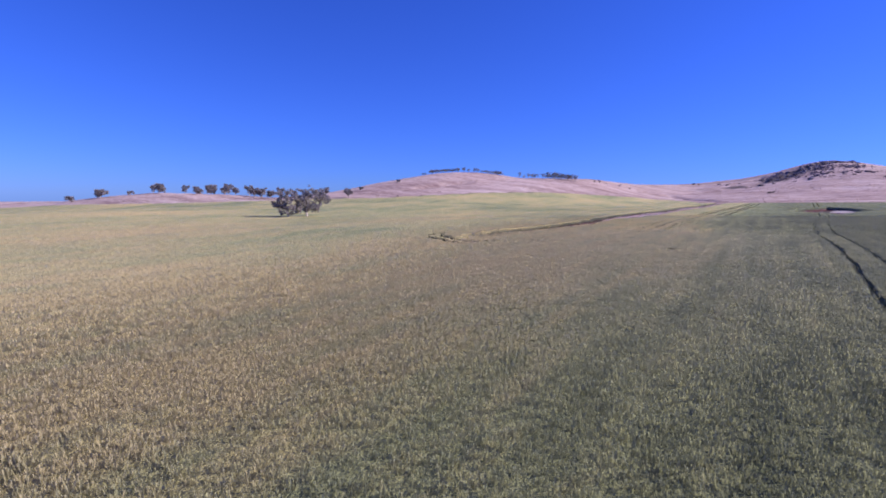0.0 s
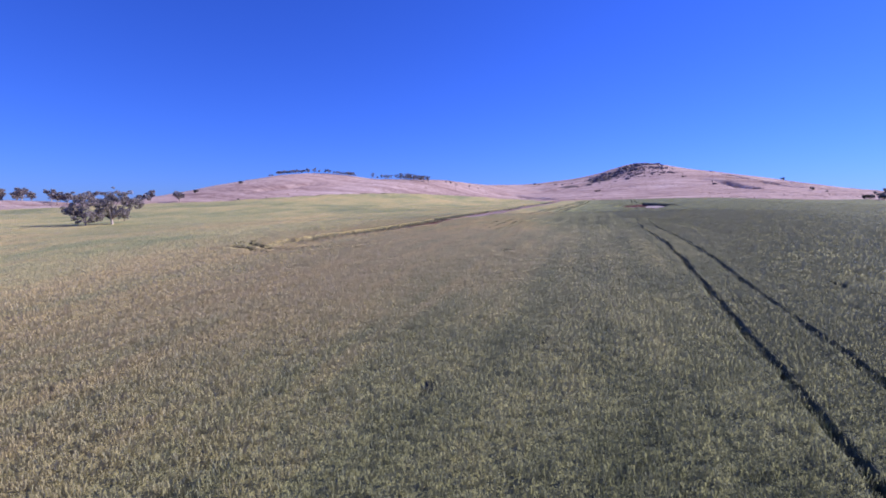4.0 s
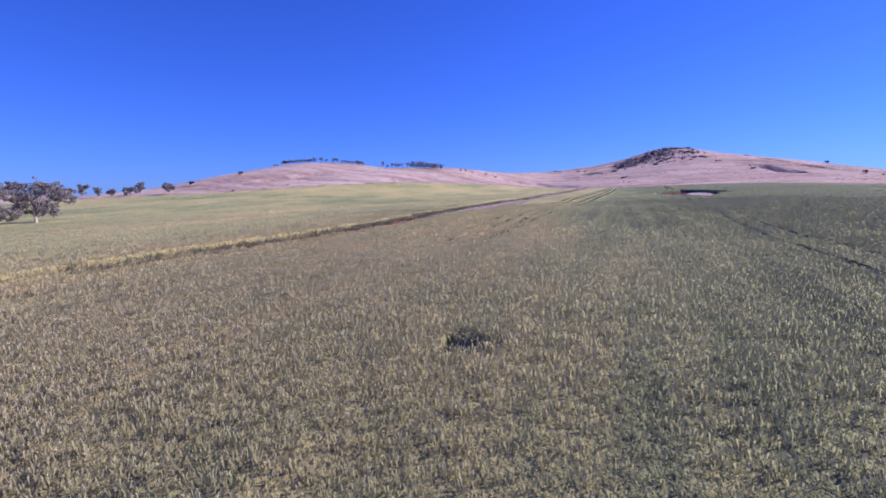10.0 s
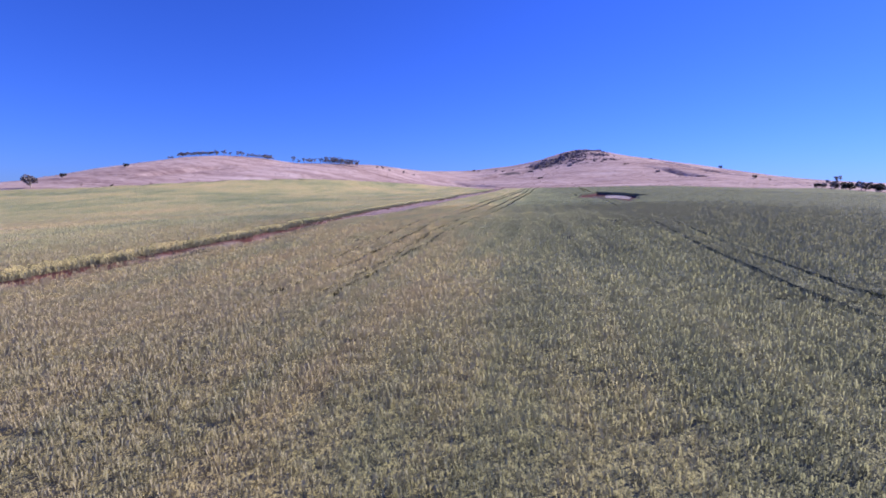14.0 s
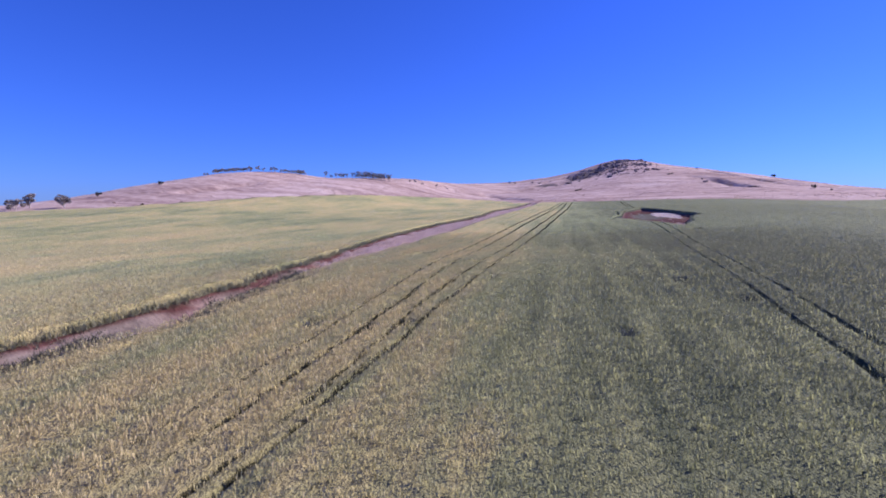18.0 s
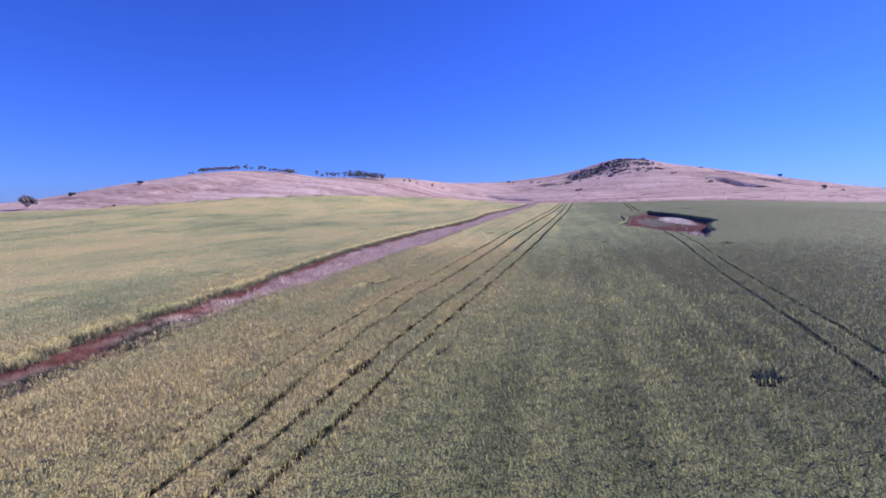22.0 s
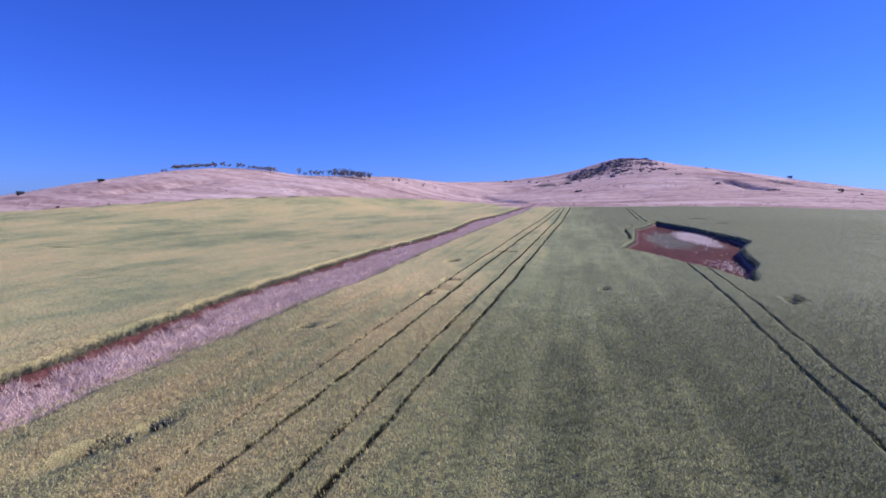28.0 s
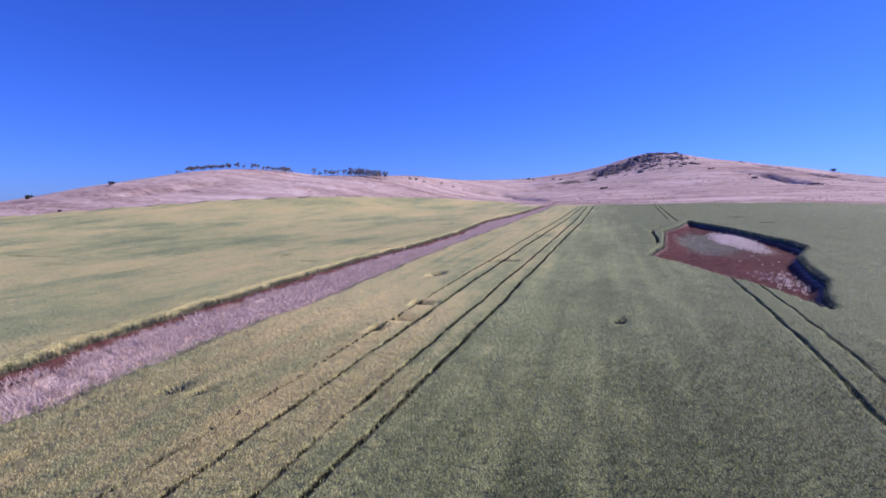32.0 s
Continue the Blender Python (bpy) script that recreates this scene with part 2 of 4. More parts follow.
def way(x, y, points):
    """Distance to a winding line."""
    out = np.full(np.shape(x), 99.0)
    for (ax, ay), (bx, by) in zip(points, points[1:]):
        t = np.clip(((x - ax) * (bx - ax) + (y - ay) * (by - ay)) / ((bx - ax) ** 2 + (by - ay) ** 2), 0, 1)
        out = np.minimum(out, np.hypot(x - ax - t * (bx - ax), y - ay - t * (by - ay)))
    return out


def trodden(x, y):
    """How far the crop is pressed down by wheels, beasts and wind, 0 to 1."""
    out = np.zeros(np.shape(x))
    wob = 0.05 * value_noise(np.zeros(np.shape(x)), y / 2.5, 31)
    gap = smooth(-0.9, -0.35, value_noise(x / 0.9, y / 1.7, 32))
    for half, clear, ys, xs in TRACKS:
        d = np.abs(x - np.interp(y, ys, xs) - wob)
        keepy = (y > ys[0]) & (y < ys[-1])
        out = np.maximum(out, keepy * clear * smooth(half * 1.5, half * 0.6, d / np.interp(y, [20, 48, 90, 130], [1.1, 1.6, 0.85, 0.75])) * (gap if clear < 0.99 else 1))
    for half, clear, ys, xs in GREEN_TRACKS:
        d = np.abs(x - np.interp(y, ys, xs) - wob)
        out = np.maximum(out, (y > ys[0]) * (y < ys[-1]) * 0.42 * clear * gap * smooth(half * 1.7, half * 0.7, d / np.interp(y, [62, 95, 115], [0.5, 0.75, 1.0])))
    for hx, hy, wx, wy in HOLES:
        d = np.hypot((x - hx) / wx, (y - hy) / wy) / 1.0 + 0.30 * value_noise(x / 0.35, y / 0.35, 33)
        out = np.maximum(out, smooth(1.1, 0.7, d))
    for points in BENDS:
        out = np.maximum(out, 0.95 * smooth(0.34, 0.16, way(x, y, points)))
    return np.maximum(out, 0.8 * smooth(0.3, 0.12, way(x, y, SIDE_MARK)))


def overgrown(x, y):
    """1 where no ears stand, in the tracks and among the dark late shoots of the older ones."""
    out = np.zeros(np.shape(x))
    wob = 0.05 * value_noise(np.zeros(np.shape(x)), y / 2.5, 31)
    for half, clear, ys, xs in TRACKS:
        out = np.maximum(out, (y < ys[-1]) & (np.abs(x - np.interp(y, ys, xs) - wob) < (0.06 + half) * np.interp(y, [20, 48, 90, 130], [1.2, 1.7, 1.0, 0.85])))
    for half, clear, ys, xs in GREEN_TRACKS:
        out = np.maximum(out, (y > ys[0]) & (y < ys[-1]) & (np.abs(x - np.interp(y, ys, xs) - wob) < half * 0.9 + 0.04))
    for points in TURNS:
        out = np.maximum(out, way(x, y, points) < 0.18)
    return out


# ---- materials ----
class Nodes:
    """A node material with short calls to add and link nodes."""

    def __init__(self, name, rough=0.9, gloss=0.15):
        self.mat = bpy.data.materials.new(name)
        self.mat.use_nodes = True
        self.tree = self.mat.node_tree
        self.out = self.tree.nodes["Principled BSDF"]
        self.out.inputs["Roughness"].default_value = rough
        self.out.inputs["Specular IOR Level"].default_value = gloss
        self.where = self.add("ShaderNodeNewGeometry").outputs["Position"]

    def add(self, kind, **settings):
        node = self.tree.nodes.new(kind)
        for key, value in settings.items():
            setattr(node, key, value)
        return node

    def link(self, a, b):
        self.tree.links.new(a, b)

    def noise(self, scale, stretch=(1, 1, 1), detail=3.0, turn=0.0):
        warp = self.add("ShaderNodeMapping")
        warp.inputs["Scale"].default_value = stretch
        warp.inputs["Rotation"].default_value = (0, 0, radians(turn))
        self.link(self.where, warp.inputs["Vector"])
        tex = self.add("ShaderNodeTexNoise")
        tex.inputs["Scale"].default_value, tex.inputs["Detail"].default_value = scale, detail
        self.link(warp.outputs[0], tex.inputs["Vector"])
        return tex.outputs["Fac"]

    def sum(self, *terms):
        """The sum of weight * value over (value, weight); a bare number is added."""
        total = None
        for term in terms:
            node = self.add("ShaderNodeMath", operation="MULTIPLY_ADD")
            if isinstance(term, tuple):
                self.link(term[0], node.inputs[0])
                node.inputs[1].default_value = term[1]
            else:
                node.inputs[0].default_value, node.inputs[1].default_value = term, 1.0
            if total is None:
                node.inputs[2].default_value = 0.0
            else:
                self.link(total, node.inputs[2])
            total = node.outputs[0]
        return total

    def rise(self, a, b, axis="X"):
        """0 to 1 along an axis from a to b."""
        split, node = self.add("ShaderNodeSeparateXYZ"), self.add("ShaderNodeMapRange")
        self.link(self.where, split.inputs[0])
        self.link(split.outputs[axis], node.inputs["Value"])
        node.inputs["From Min"].default_value, node.inputs["From Max"].default_value = a, b
        return node.outputs["Result"]

    def ramp(self, value, *stops):
        node = self.add("ShaderNodeValToRGB")
        while len(node.color_ramp.elements) < len(stops):
            node.color_ramp.elements.new(0.5)
        for element, (at, rgb) in zip(node.color_ramp.elements, stops):
            element.position, element.color = at, (*rgb, 1)
        self.link(value, node.inputs[0])
        return node.outputs[0]

    def mix(self, factor, a, b):
        node = self.add("ShaderNodeMix", data_type="RGBA")
        self.link(factor, node.inputs["Factor"])
        self.link(a, node.inputs[6])
        self.link(b, node.inputs[7])
        return node.outputs[2]

    def attribute(self, name):
        return self.add("ShaderNodeAttribute", attribute_name=name).outputs["Fac"]

    def island(self):
        return self.add("ShaderNodeNewGeometry").outputs["Random Per Island"]

    def thin(self, colour, share, up=0.0):
        """Light that passes through thin blades; up: how far their shading follows the lie of the whole crop."""
        glow = self.add("ShaderNodeBsdfTranslucent")
        both = self.add("ShaderNodeMixShader")
        both.inputs[0].default_value = share
        self.link(colour, glow.inputs["Color"])
        self.link(self.out.outputs[0], both.inputs[1])
        self.link(glow.outputs[0], both.inputs[2])
        self.link(both.outputs[0], self.tree.nodes["Material Output"].inputs["Surface"])
        if up:
            blend = self.add("ShaderNodeMix", data_type="VECTOR")
            blend.inputs["Factor"].default_value = up
            self.link(self.add("ShaderNodeNewGeometry").outputs["Normal"], blend.inputs[4])
            blend.inputs[5].default_value = (0, 0, 1)
            self.link(blend.outputs[1], self.out.inputs["Normal"])
        return self.mat

    def done(self, colour, relief=None, strength=0.4, distance=0.1):
        self.link(colour, self.out.inputs["Base Color"])
        if relief is not None:
            node = self.add("ShaderNodeBump")
            node.inputs["Strength"].default_value, node.inputs["Distance"].default_value = strength, distance
            self.link(relief, node.inputs["Height"])
            self.link(node.outputs[0], self.out.inputs["Normal"])
        return self.mat


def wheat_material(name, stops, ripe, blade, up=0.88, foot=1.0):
    """Blue-green to gold, ripening in drill-wise streaks and broad patches; riper and browner where the crop begins;
    greener to the right, where backlit shade is put into the colour too; foot: brightness of the blades' lower ends.
    """
    n = Nodes(name, 0.8, 0.2)
    broad = n.noise(0.035, (1, 0.6, 1), 2.0, -20)
    patch = n.noise(0.16, (1.0, 0.4, 1), 3.0, 8)
    blotch = n.noise(0.55, (1.0, 0.6, 1), 3.0, 15)
    streak = n.noise(0.9, (1.0, 0.035, 0.1), 2.0, 3.3)
    streak = n.mix(n.rise(-22.0, -36.0), streak, broad)
    grain = n.noise(2.6, (1, 0.7, 1), 2.0)
    # right: greener crop, darkened further by painted backlit shade; left: lighter
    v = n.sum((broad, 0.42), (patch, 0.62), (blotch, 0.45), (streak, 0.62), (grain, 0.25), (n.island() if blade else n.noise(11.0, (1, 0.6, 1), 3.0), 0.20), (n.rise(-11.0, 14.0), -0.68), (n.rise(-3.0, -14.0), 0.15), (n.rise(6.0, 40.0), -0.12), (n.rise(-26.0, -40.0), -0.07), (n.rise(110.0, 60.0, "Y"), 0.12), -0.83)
    # ripe colours fade to the right, part of the same painted shade
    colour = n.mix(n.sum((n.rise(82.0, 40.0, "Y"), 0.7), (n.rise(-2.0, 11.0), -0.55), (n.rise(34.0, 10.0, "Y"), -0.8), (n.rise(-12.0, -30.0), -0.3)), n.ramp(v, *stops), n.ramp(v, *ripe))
    if blade:
        # lower ends of the blades are darker than the tips
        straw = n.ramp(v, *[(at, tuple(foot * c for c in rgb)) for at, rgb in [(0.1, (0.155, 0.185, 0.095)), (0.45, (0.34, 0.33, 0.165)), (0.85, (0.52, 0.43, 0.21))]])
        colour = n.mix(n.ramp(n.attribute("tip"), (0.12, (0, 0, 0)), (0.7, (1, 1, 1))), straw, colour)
        n.done(colour)
        n.out.inputs["Sheen Weight"].default_value, n.out.inputs["Sheen Roughness"].default_value, n.out.inputs["Sheen Tint"].default_value = 0.8, 0.45, (0.95, 0.89, 0.74, 1)
        return n.thin(colour, 0.22, up)
    # stalk colour, darkened to carry the shade of cut walls and tracks
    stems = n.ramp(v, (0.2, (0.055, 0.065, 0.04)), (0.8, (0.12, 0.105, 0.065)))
    # ear colours dimmed in place of the shade ears throw on each other
    ears = n.ramp(v, *[(at, tuple(0.8 * c for c in rgb)) for at, rgb in EAR_STOPS])
    colour = n.mix(n.attribute("ears"), colour, ears)
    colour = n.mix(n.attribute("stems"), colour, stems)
    return n.done(colour, n.sum((n.noise(4.5, (1, 0.8, 1), 3.0), 0.5), (n.noise(16.0, (1, 0.7, 1), 3.0), 0.5)), 0.75, 0.22)


def ground_material():
    """Dry pinkish pasture, with red bare soil where the ground is dug or washed out and green weeds in the hollow."""
    n = Nodes("dry_pasture", 0.95, 0.05)
    broad = n.noise(0.012, (1, 1, 1), 3.0)
    bands = n.noise(0.05, (0.35, 1.6, 1), 5.0, 8)
    tuft = n.noise(0.35, (0.6, 1.4, 1), 4.0)
    fine = n.noise(2.2, (1, 1, 1), 3.0)
    v = n.sum((broad, 0.35), (bands, 1.0), (tuft, 0.85), (fine, 0.3), -0.75)
    grass = n.ramp(v, (0.22, (0.25, 0.165, 0.15)), (0.42, (0.43, 0.31, 0.27)), (0.60, (0.55, 0.415, 0.365)), (0.85, (0.70, 0.57, 0.52)))
    s = n.sum((n.noise(1.1, (1, 1, 1), 4.0), 0.7), (fine, 0.3))
    soil = n.ramp(s, (0.3, (0.062, 0.025, 0.023)), (0.55, (0.105, 0.042, 0.038)), (0.8, (0.17, 0.085, 0.076)))
    weeds = n.ramp(s, (0.3, (0.085, 0.088, 0.068)), (0.6, (0.165, 0.155, 0.12)), (0.85, (0.28, 0.245, 0.20)))
    colour = n.mix(n.attribute("soil"), grass, soil)
    colour = n.mix(n.attribute("weeds"), colour, weeds)
    # rubble colours, which also paint shade into the hill creases
    rubble = n.ramp(s, (0.3, (0.09, 0.078, 0.076)), (0.6, (0.17, 0.14, 0.13)), (0.85, (0.30, 0.24, 0.22)))
    colour = n.mix(n.sum((n.attribute("rock_and_shade"), 1.8), (n.noise(0.16, (0.8, 1.3, 1.0), 4.0, 25), 2.2), -1.55), colour, rubble)
    litter = n.ramp(s, (0.3, (0.06, 0.045, 0.03)), (0.6, (0.11, 0.08, 0.05)), (0.85, (0.18, 0.13, 0.08)))
    colour = n.mix(n.attribute("litter"), colour, litter)
    return n.done(colour, n.sum((tuft, 0.7), (fine, 0.3)), 0.7, 0.5)


def dry_material(name, pale, mid, dark):
    n = Nodes(name, 0.85, 0.1)
    v = n.sum((n.island(), 0.7), (n.noise(0.5, (1, 0.5, 1), 3.0), 0.8), -0.3)
    colour = n.ramp(v, (0.1, dark), (0.45, mid), (0.85, pale))
    n.done(colour)
    return n.thin(colour, 0.35, 0.5)


def leaf_material(name, a, b, c):
    n = Nodes(name, 0.6, 0.3)
    v = n.sum((n.island(), 0.6), (n.noise(0.9, (1, 1, 1), 2.0), 0.7), -0.2)
    colour = n.ramp(v, (0.15, a), (0.5, b), (0.9, c))
    n.done(colour)
    return n.thin(colour, 0.3)


def bark_material():
    n = Nodes("pale_bark", 0.85, 0.1)
    v = n.noise(3.0, (1, 1, 0.25), 4.0)
    return n.done(n.ramp(v, (0.3, (0.22, 0.17, 0.14)), (0.5, (0.48, 0.42, 0.38)), (0.75, (0.62, 0.57, 0.53))), v, 0.5, 0.05)


def rock_material():
    n = Nodes("weathered_rock", 0.9, 0.1)
    v = n.sum((n.noise(0.6, (1, 1, 1.5), 5.0), 0.8), (n.add("ShaderNodeObjectInfo").outputs["Random"], 0.3), -0.05)
    return n.done(n.ramp(v, (0.25, (0.12, 0.092, 0.088)), (0.5, (0.23, 0.18, 0.17)), (0.75, (0.38, 0.31, 0.28))), v, 0.7, 0.3)


EAR_STOPS = [(0.06, (0.20, 0.225, 0.095)), (0.36, (0.33, 0.365, 0.16)), (0.56, (0.56, 0.51, 0.22)), (0.82, (0.74, 0.585, 0.26))]
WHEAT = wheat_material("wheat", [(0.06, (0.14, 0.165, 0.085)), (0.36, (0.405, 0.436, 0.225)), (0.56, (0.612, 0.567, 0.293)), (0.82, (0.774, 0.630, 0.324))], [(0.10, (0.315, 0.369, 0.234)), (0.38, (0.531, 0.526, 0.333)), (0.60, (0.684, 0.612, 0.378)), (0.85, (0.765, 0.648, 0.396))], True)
# same wheat in lighter colours, for the tufts farther off
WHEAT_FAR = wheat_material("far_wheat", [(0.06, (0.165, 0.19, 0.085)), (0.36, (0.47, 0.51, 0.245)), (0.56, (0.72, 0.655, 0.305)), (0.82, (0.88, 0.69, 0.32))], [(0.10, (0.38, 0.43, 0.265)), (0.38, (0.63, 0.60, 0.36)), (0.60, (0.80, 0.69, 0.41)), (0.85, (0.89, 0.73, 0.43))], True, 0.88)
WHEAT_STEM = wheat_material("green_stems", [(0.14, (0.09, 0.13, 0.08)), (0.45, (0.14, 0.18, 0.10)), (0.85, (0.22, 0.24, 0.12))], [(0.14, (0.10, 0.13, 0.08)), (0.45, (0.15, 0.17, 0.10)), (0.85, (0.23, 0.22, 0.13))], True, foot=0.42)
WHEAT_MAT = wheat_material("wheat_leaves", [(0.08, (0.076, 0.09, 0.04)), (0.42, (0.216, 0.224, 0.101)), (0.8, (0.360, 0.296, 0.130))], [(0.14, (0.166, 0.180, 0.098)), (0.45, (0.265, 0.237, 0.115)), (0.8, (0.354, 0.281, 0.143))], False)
PASTURE = ground_material()
STRAW = dry_material("bleached_grass", (0.82, 0.67, 0.61), (0.71, 0.55, 0.50), (0.46, 0.335, 0.30))
WHITE_STRAW = dry_material("white_dry_grass", (0.92, 0.84, 0.78), (0.86, 0.76, 0.70), (0.70, 0.58, 0.52))
TUSSOCK = dry_material("tussock_grass", (0.66, 0.51, 0.45), (0.50, 0.37, 0.32), (0.32, 0.22, 0.19))
GUM_LEAF = leaf_material("gum_leaves", (0.17, 0.155, 0.15), (0.33, 0.295, 0.285), (0.56, 0.50, 0.475))
GULLY_WEED = dry_material("grey_green_grass", (0.24, 0.22, 0.16), (0.14, 0.14, 0.10), (0.07, 0.08, 0.06))
SHRUB_LEAF = leaf_material("shrub_leaves", (0.035, 0.037, 0.03), (0.065, 0.065, 0.05), (0.12, 0.11, 0.085))
WEED_LEAF = leaf_material("weed_leaves", (0.055, 0.068, 0.066), (0.10, 0.118, 0.112), (0.18, 0.20, 0.19))
SHOOT = leaf_material("late_shoots", (0.03, 0.034, 0.02), (0.06, 0.06, 0.034), (0.11, 0.10, 0.058))
BARK = bark_material()
ROCK = rock_material()


# ---- ground ----
def lines(*spans):
    out = []
    for a, b, step in spans:
        out += list(np.linspace(a, b, max(1, round((b - a) / step)), endpoint=False))
    return np.array(out + [spans[-1][1]])


def quick_mesh(name, co, faces, material, shade=True):
    me = bpy.data.meshes.new(name)
    n, k = faces.shape
    me.vertices.add(len(co))
    me.vertices.foreach_set("co", np.ascontiguousarray(co, np.float32).ravel())
    me.loops.add(n * k)
    me.loops.foreach_set("vertex_index", np.ascontiguousarray(faces, np.int32).ravel())
    me.polygons.add(n)
    me.polygons.foreach_set("loop_start", np.arange(0, n * k, k, dtype=np.int32))
    me.polygons.foreach_set("use_smooth", np.full(n, shade))
    me.update(calc_edges=True)
    me.materials.append(material)
    return me


def grid_mesh(name, xs, ys, zs, material, keep=None):
    nx, ny = len(xs), len(ys)
    gx, gy = np.meshgrid(xs, ys)
    co = np.stack([gx, gy, zs], -1).reshape(-1, 3)
    i = (np.arange(ny - 1)[:, None] * nx + np.arange(nx - 1)[None]).ravel()
    quads = np.stack([i, i + 1, i + nx + 1, i + nx], 1)
    if keep is not None:
        quads = quads[keep.ravel()]
        used = np.unique(quads)
        back = np.zeros(len(co), np.int64)
        back[used] = np.arange(len(used))
        co, quads = co[used], back[quads]
    return quick_mesh(name, co, quads, material)


GX = lines((-4000, -800, 160), (-800, -420, 20), (-420, -60, 4), (-60, -38, 1.2), (-38, -16, 0.4), (-16, 0, 1.2), (0, 26, 0.36), (26, 50, 1.5), (50, 220, 3.5), (220, 440, 8), (440, 800, 20), (800, 4000, 160))
GY = lines((-3000, -300, 150), (-300, -20, 20), (-20, 34, 2.5), (34, 136, 1.1), (136, 224, 0.55), (224, 700, 3.8), (700, 1100, 20), (1100, 4500, 160))
gx, gy = np.meshgrid(GX, GY)
ground = tagged(new("ground", grid_mesh("ground", GX, GY, ground_z(gx, gy), PASTURE)), "dry pinkish pasture on rolling hills with bare red soil", "ground", kind="structure")


def paint(me, name, values):
    layer = me.attributes.new(name, "FLOAT", "POINT")
    layer.data.foreach_set("value", np.ascontiguousarray(values, np.float32).ravel())


edge = dam_edge(gx, gy)
inn = gully_depth_in(gx, gy)
under = smooth(0, 3, field_top(gx) - gy) * (gy > -200)
blot = value_noise(gx / 2.0, gy / 4.0, 40)
soil = np.maximum(under * smooth(0.4, -0.2, inn) * smooth(-0.4, 0.2, edge), smooth(0.3, -0.5, edge))
wet = (gy > 46) & (gy < 420)
bank = np.maximum(smooth(1.5, 0.5, inn - 0.5 * blot) * (gx < (gully_west(gy) + gully_east(gy)) / 2), smooth(0.6, 0.1, inn) * smooth(-0.1, 0.3, blot))
half = gx - gully_west(gy) < 0.32 + 0.25 * blot
bank = np.where(gy < 100, np.where(half, 1.0, 0.45 + 0.45 * smooth(-0.1, 0.5, blot)), bank) * smooth(420, 330, gy)
soil = np.maximum(soil, np.where(wet & (inn > -0.4), bank, 0))
pale = np.clip(1.7 * bump(gx, gy, 17.9, 190, 2.4, 13) - 0.45 + 0.25 * blot, 0, 1) * smooth(-0.4, -1.2, edge)
soil = soil * (1 - pale)
weeds = np.clip(2.2 * bump(gx, gy, 14.6, 190, 5.6, 15) - 0.5 + 0.5 * blot, 0, 0.95) * smooth(-0.9, -1.9, edge + 0.6 * blot) * (1 - pale)
weeds = np.maximum(weeds, np.where(wet & (gy < 104), np.where(half, 0.0, 0.55) * smooth(0.3, -0.3, blot) * smooth(-0.3, 0.2, inn) * smooth(106, 92, gy + 3 * blot), 0))
paint(ground.data, "litter", np.clip(under * smooth(0.0, -0.3, inn) * smooth(0.0, 0.3, edge), 0, 1))
# stony ground; the last three narrow strips are painted shade along creases
rock_and_shade = sum(bump(gx, gy, ox, oy, wx, wy) * k for ox, oy, wx, wy, k in [(12, 578, 14, 18, 1.0), (30, 590, 16, 14, 0.9), (3, 560, 13, 20, 1.0), (42, 612, 16, 12, 0.8), (-32, 540, 30, 7, 0.85), (103, 470, 6, 30, 0.6), (140, 500, 7, 40, 0.55)])
paint(ground.data, "rock_and_shade", np.clip(rock_and_shade, 0, 1))
paint(ground.data, "soil", np.clip(soil, 0, 1))
paint(ground.data, "weeds", np.clip(weeds, 0, 1))

# ---- the crop: a close mat of leaves and stalks, with ears and blades standing out of it ----
CX = lines((-460, -120, 8), (-120, -60, 3), (-60, -36, 0.8), (-36, -16, 0.3), (-16, -6, 0.1), (-6, 2.5, 0.3), (2.5, 11.5, 0.1), (11.5, 32, 0.3), (32, 40, 0.8), (40, 150, 5))
CY = lines((-120, -20, 10), (-20, 4, 2), (4, 38, 0.8), (38, 54, 0.4), (54, 130, 0.7), (130, 138, 0.9), (138, 226, 0.5), (226, 236, 0.8), (236, 390, 3))
cx, cy = np.meshgrid(CX, CY)
press = trodden(cx, cy)
mask = crop_mask(cx, cy) * smooth(-0.25, -0.6, gully_depth_in(cx, cy)) * smooth(0.0, 0.35, dam_edge(cx, cy))


def merged(x, y):
    """Far off, where the ears close into one sheet with the leaves: 0 to 1."""
    return smooth(-22, 24, np.maximum.reduce([-27 - x, x - 26, y - 122]))


def canopy(x, y):
    """Height of the close leaves over the ground."""
    return 0.44 + 0.16 * merged(x, y) + 0.04 * value_noise(x / 0.9, y / 1.1, 50) + 0.05 * value_noise(x / 3, y / 5, 51)


mat_high = canopy(cx, cy)
keep = np.maximum.reduce([mask[:-1, :-1], mask[1:, :-1], mask[:-1, 1:], mask[1:, 1:]]) > 0.01
mat_z = ground_z(cx, cy) + (mat_high + 0.08) * np.minimum(mask, 1 - smooth(0.2, 0.5, press)) - 0.08
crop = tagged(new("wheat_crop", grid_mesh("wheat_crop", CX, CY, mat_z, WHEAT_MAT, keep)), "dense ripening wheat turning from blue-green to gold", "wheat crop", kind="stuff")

# bare stalks, with shade painted into their colour, where the crop is cut, pressed down or ends
at = np.empty(len(crop.data.vertices) * 3, np.float32)
crop.data.vertices.foreach_get("co", at)
at = at.reshape(-1, 3).astype(float)
paint(crop.data, "ears", merged(at[:, 0], at[:, 1]))
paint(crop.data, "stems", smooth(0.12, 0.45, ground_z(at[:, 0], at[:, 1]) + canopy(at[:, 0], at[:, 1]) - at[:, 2]))


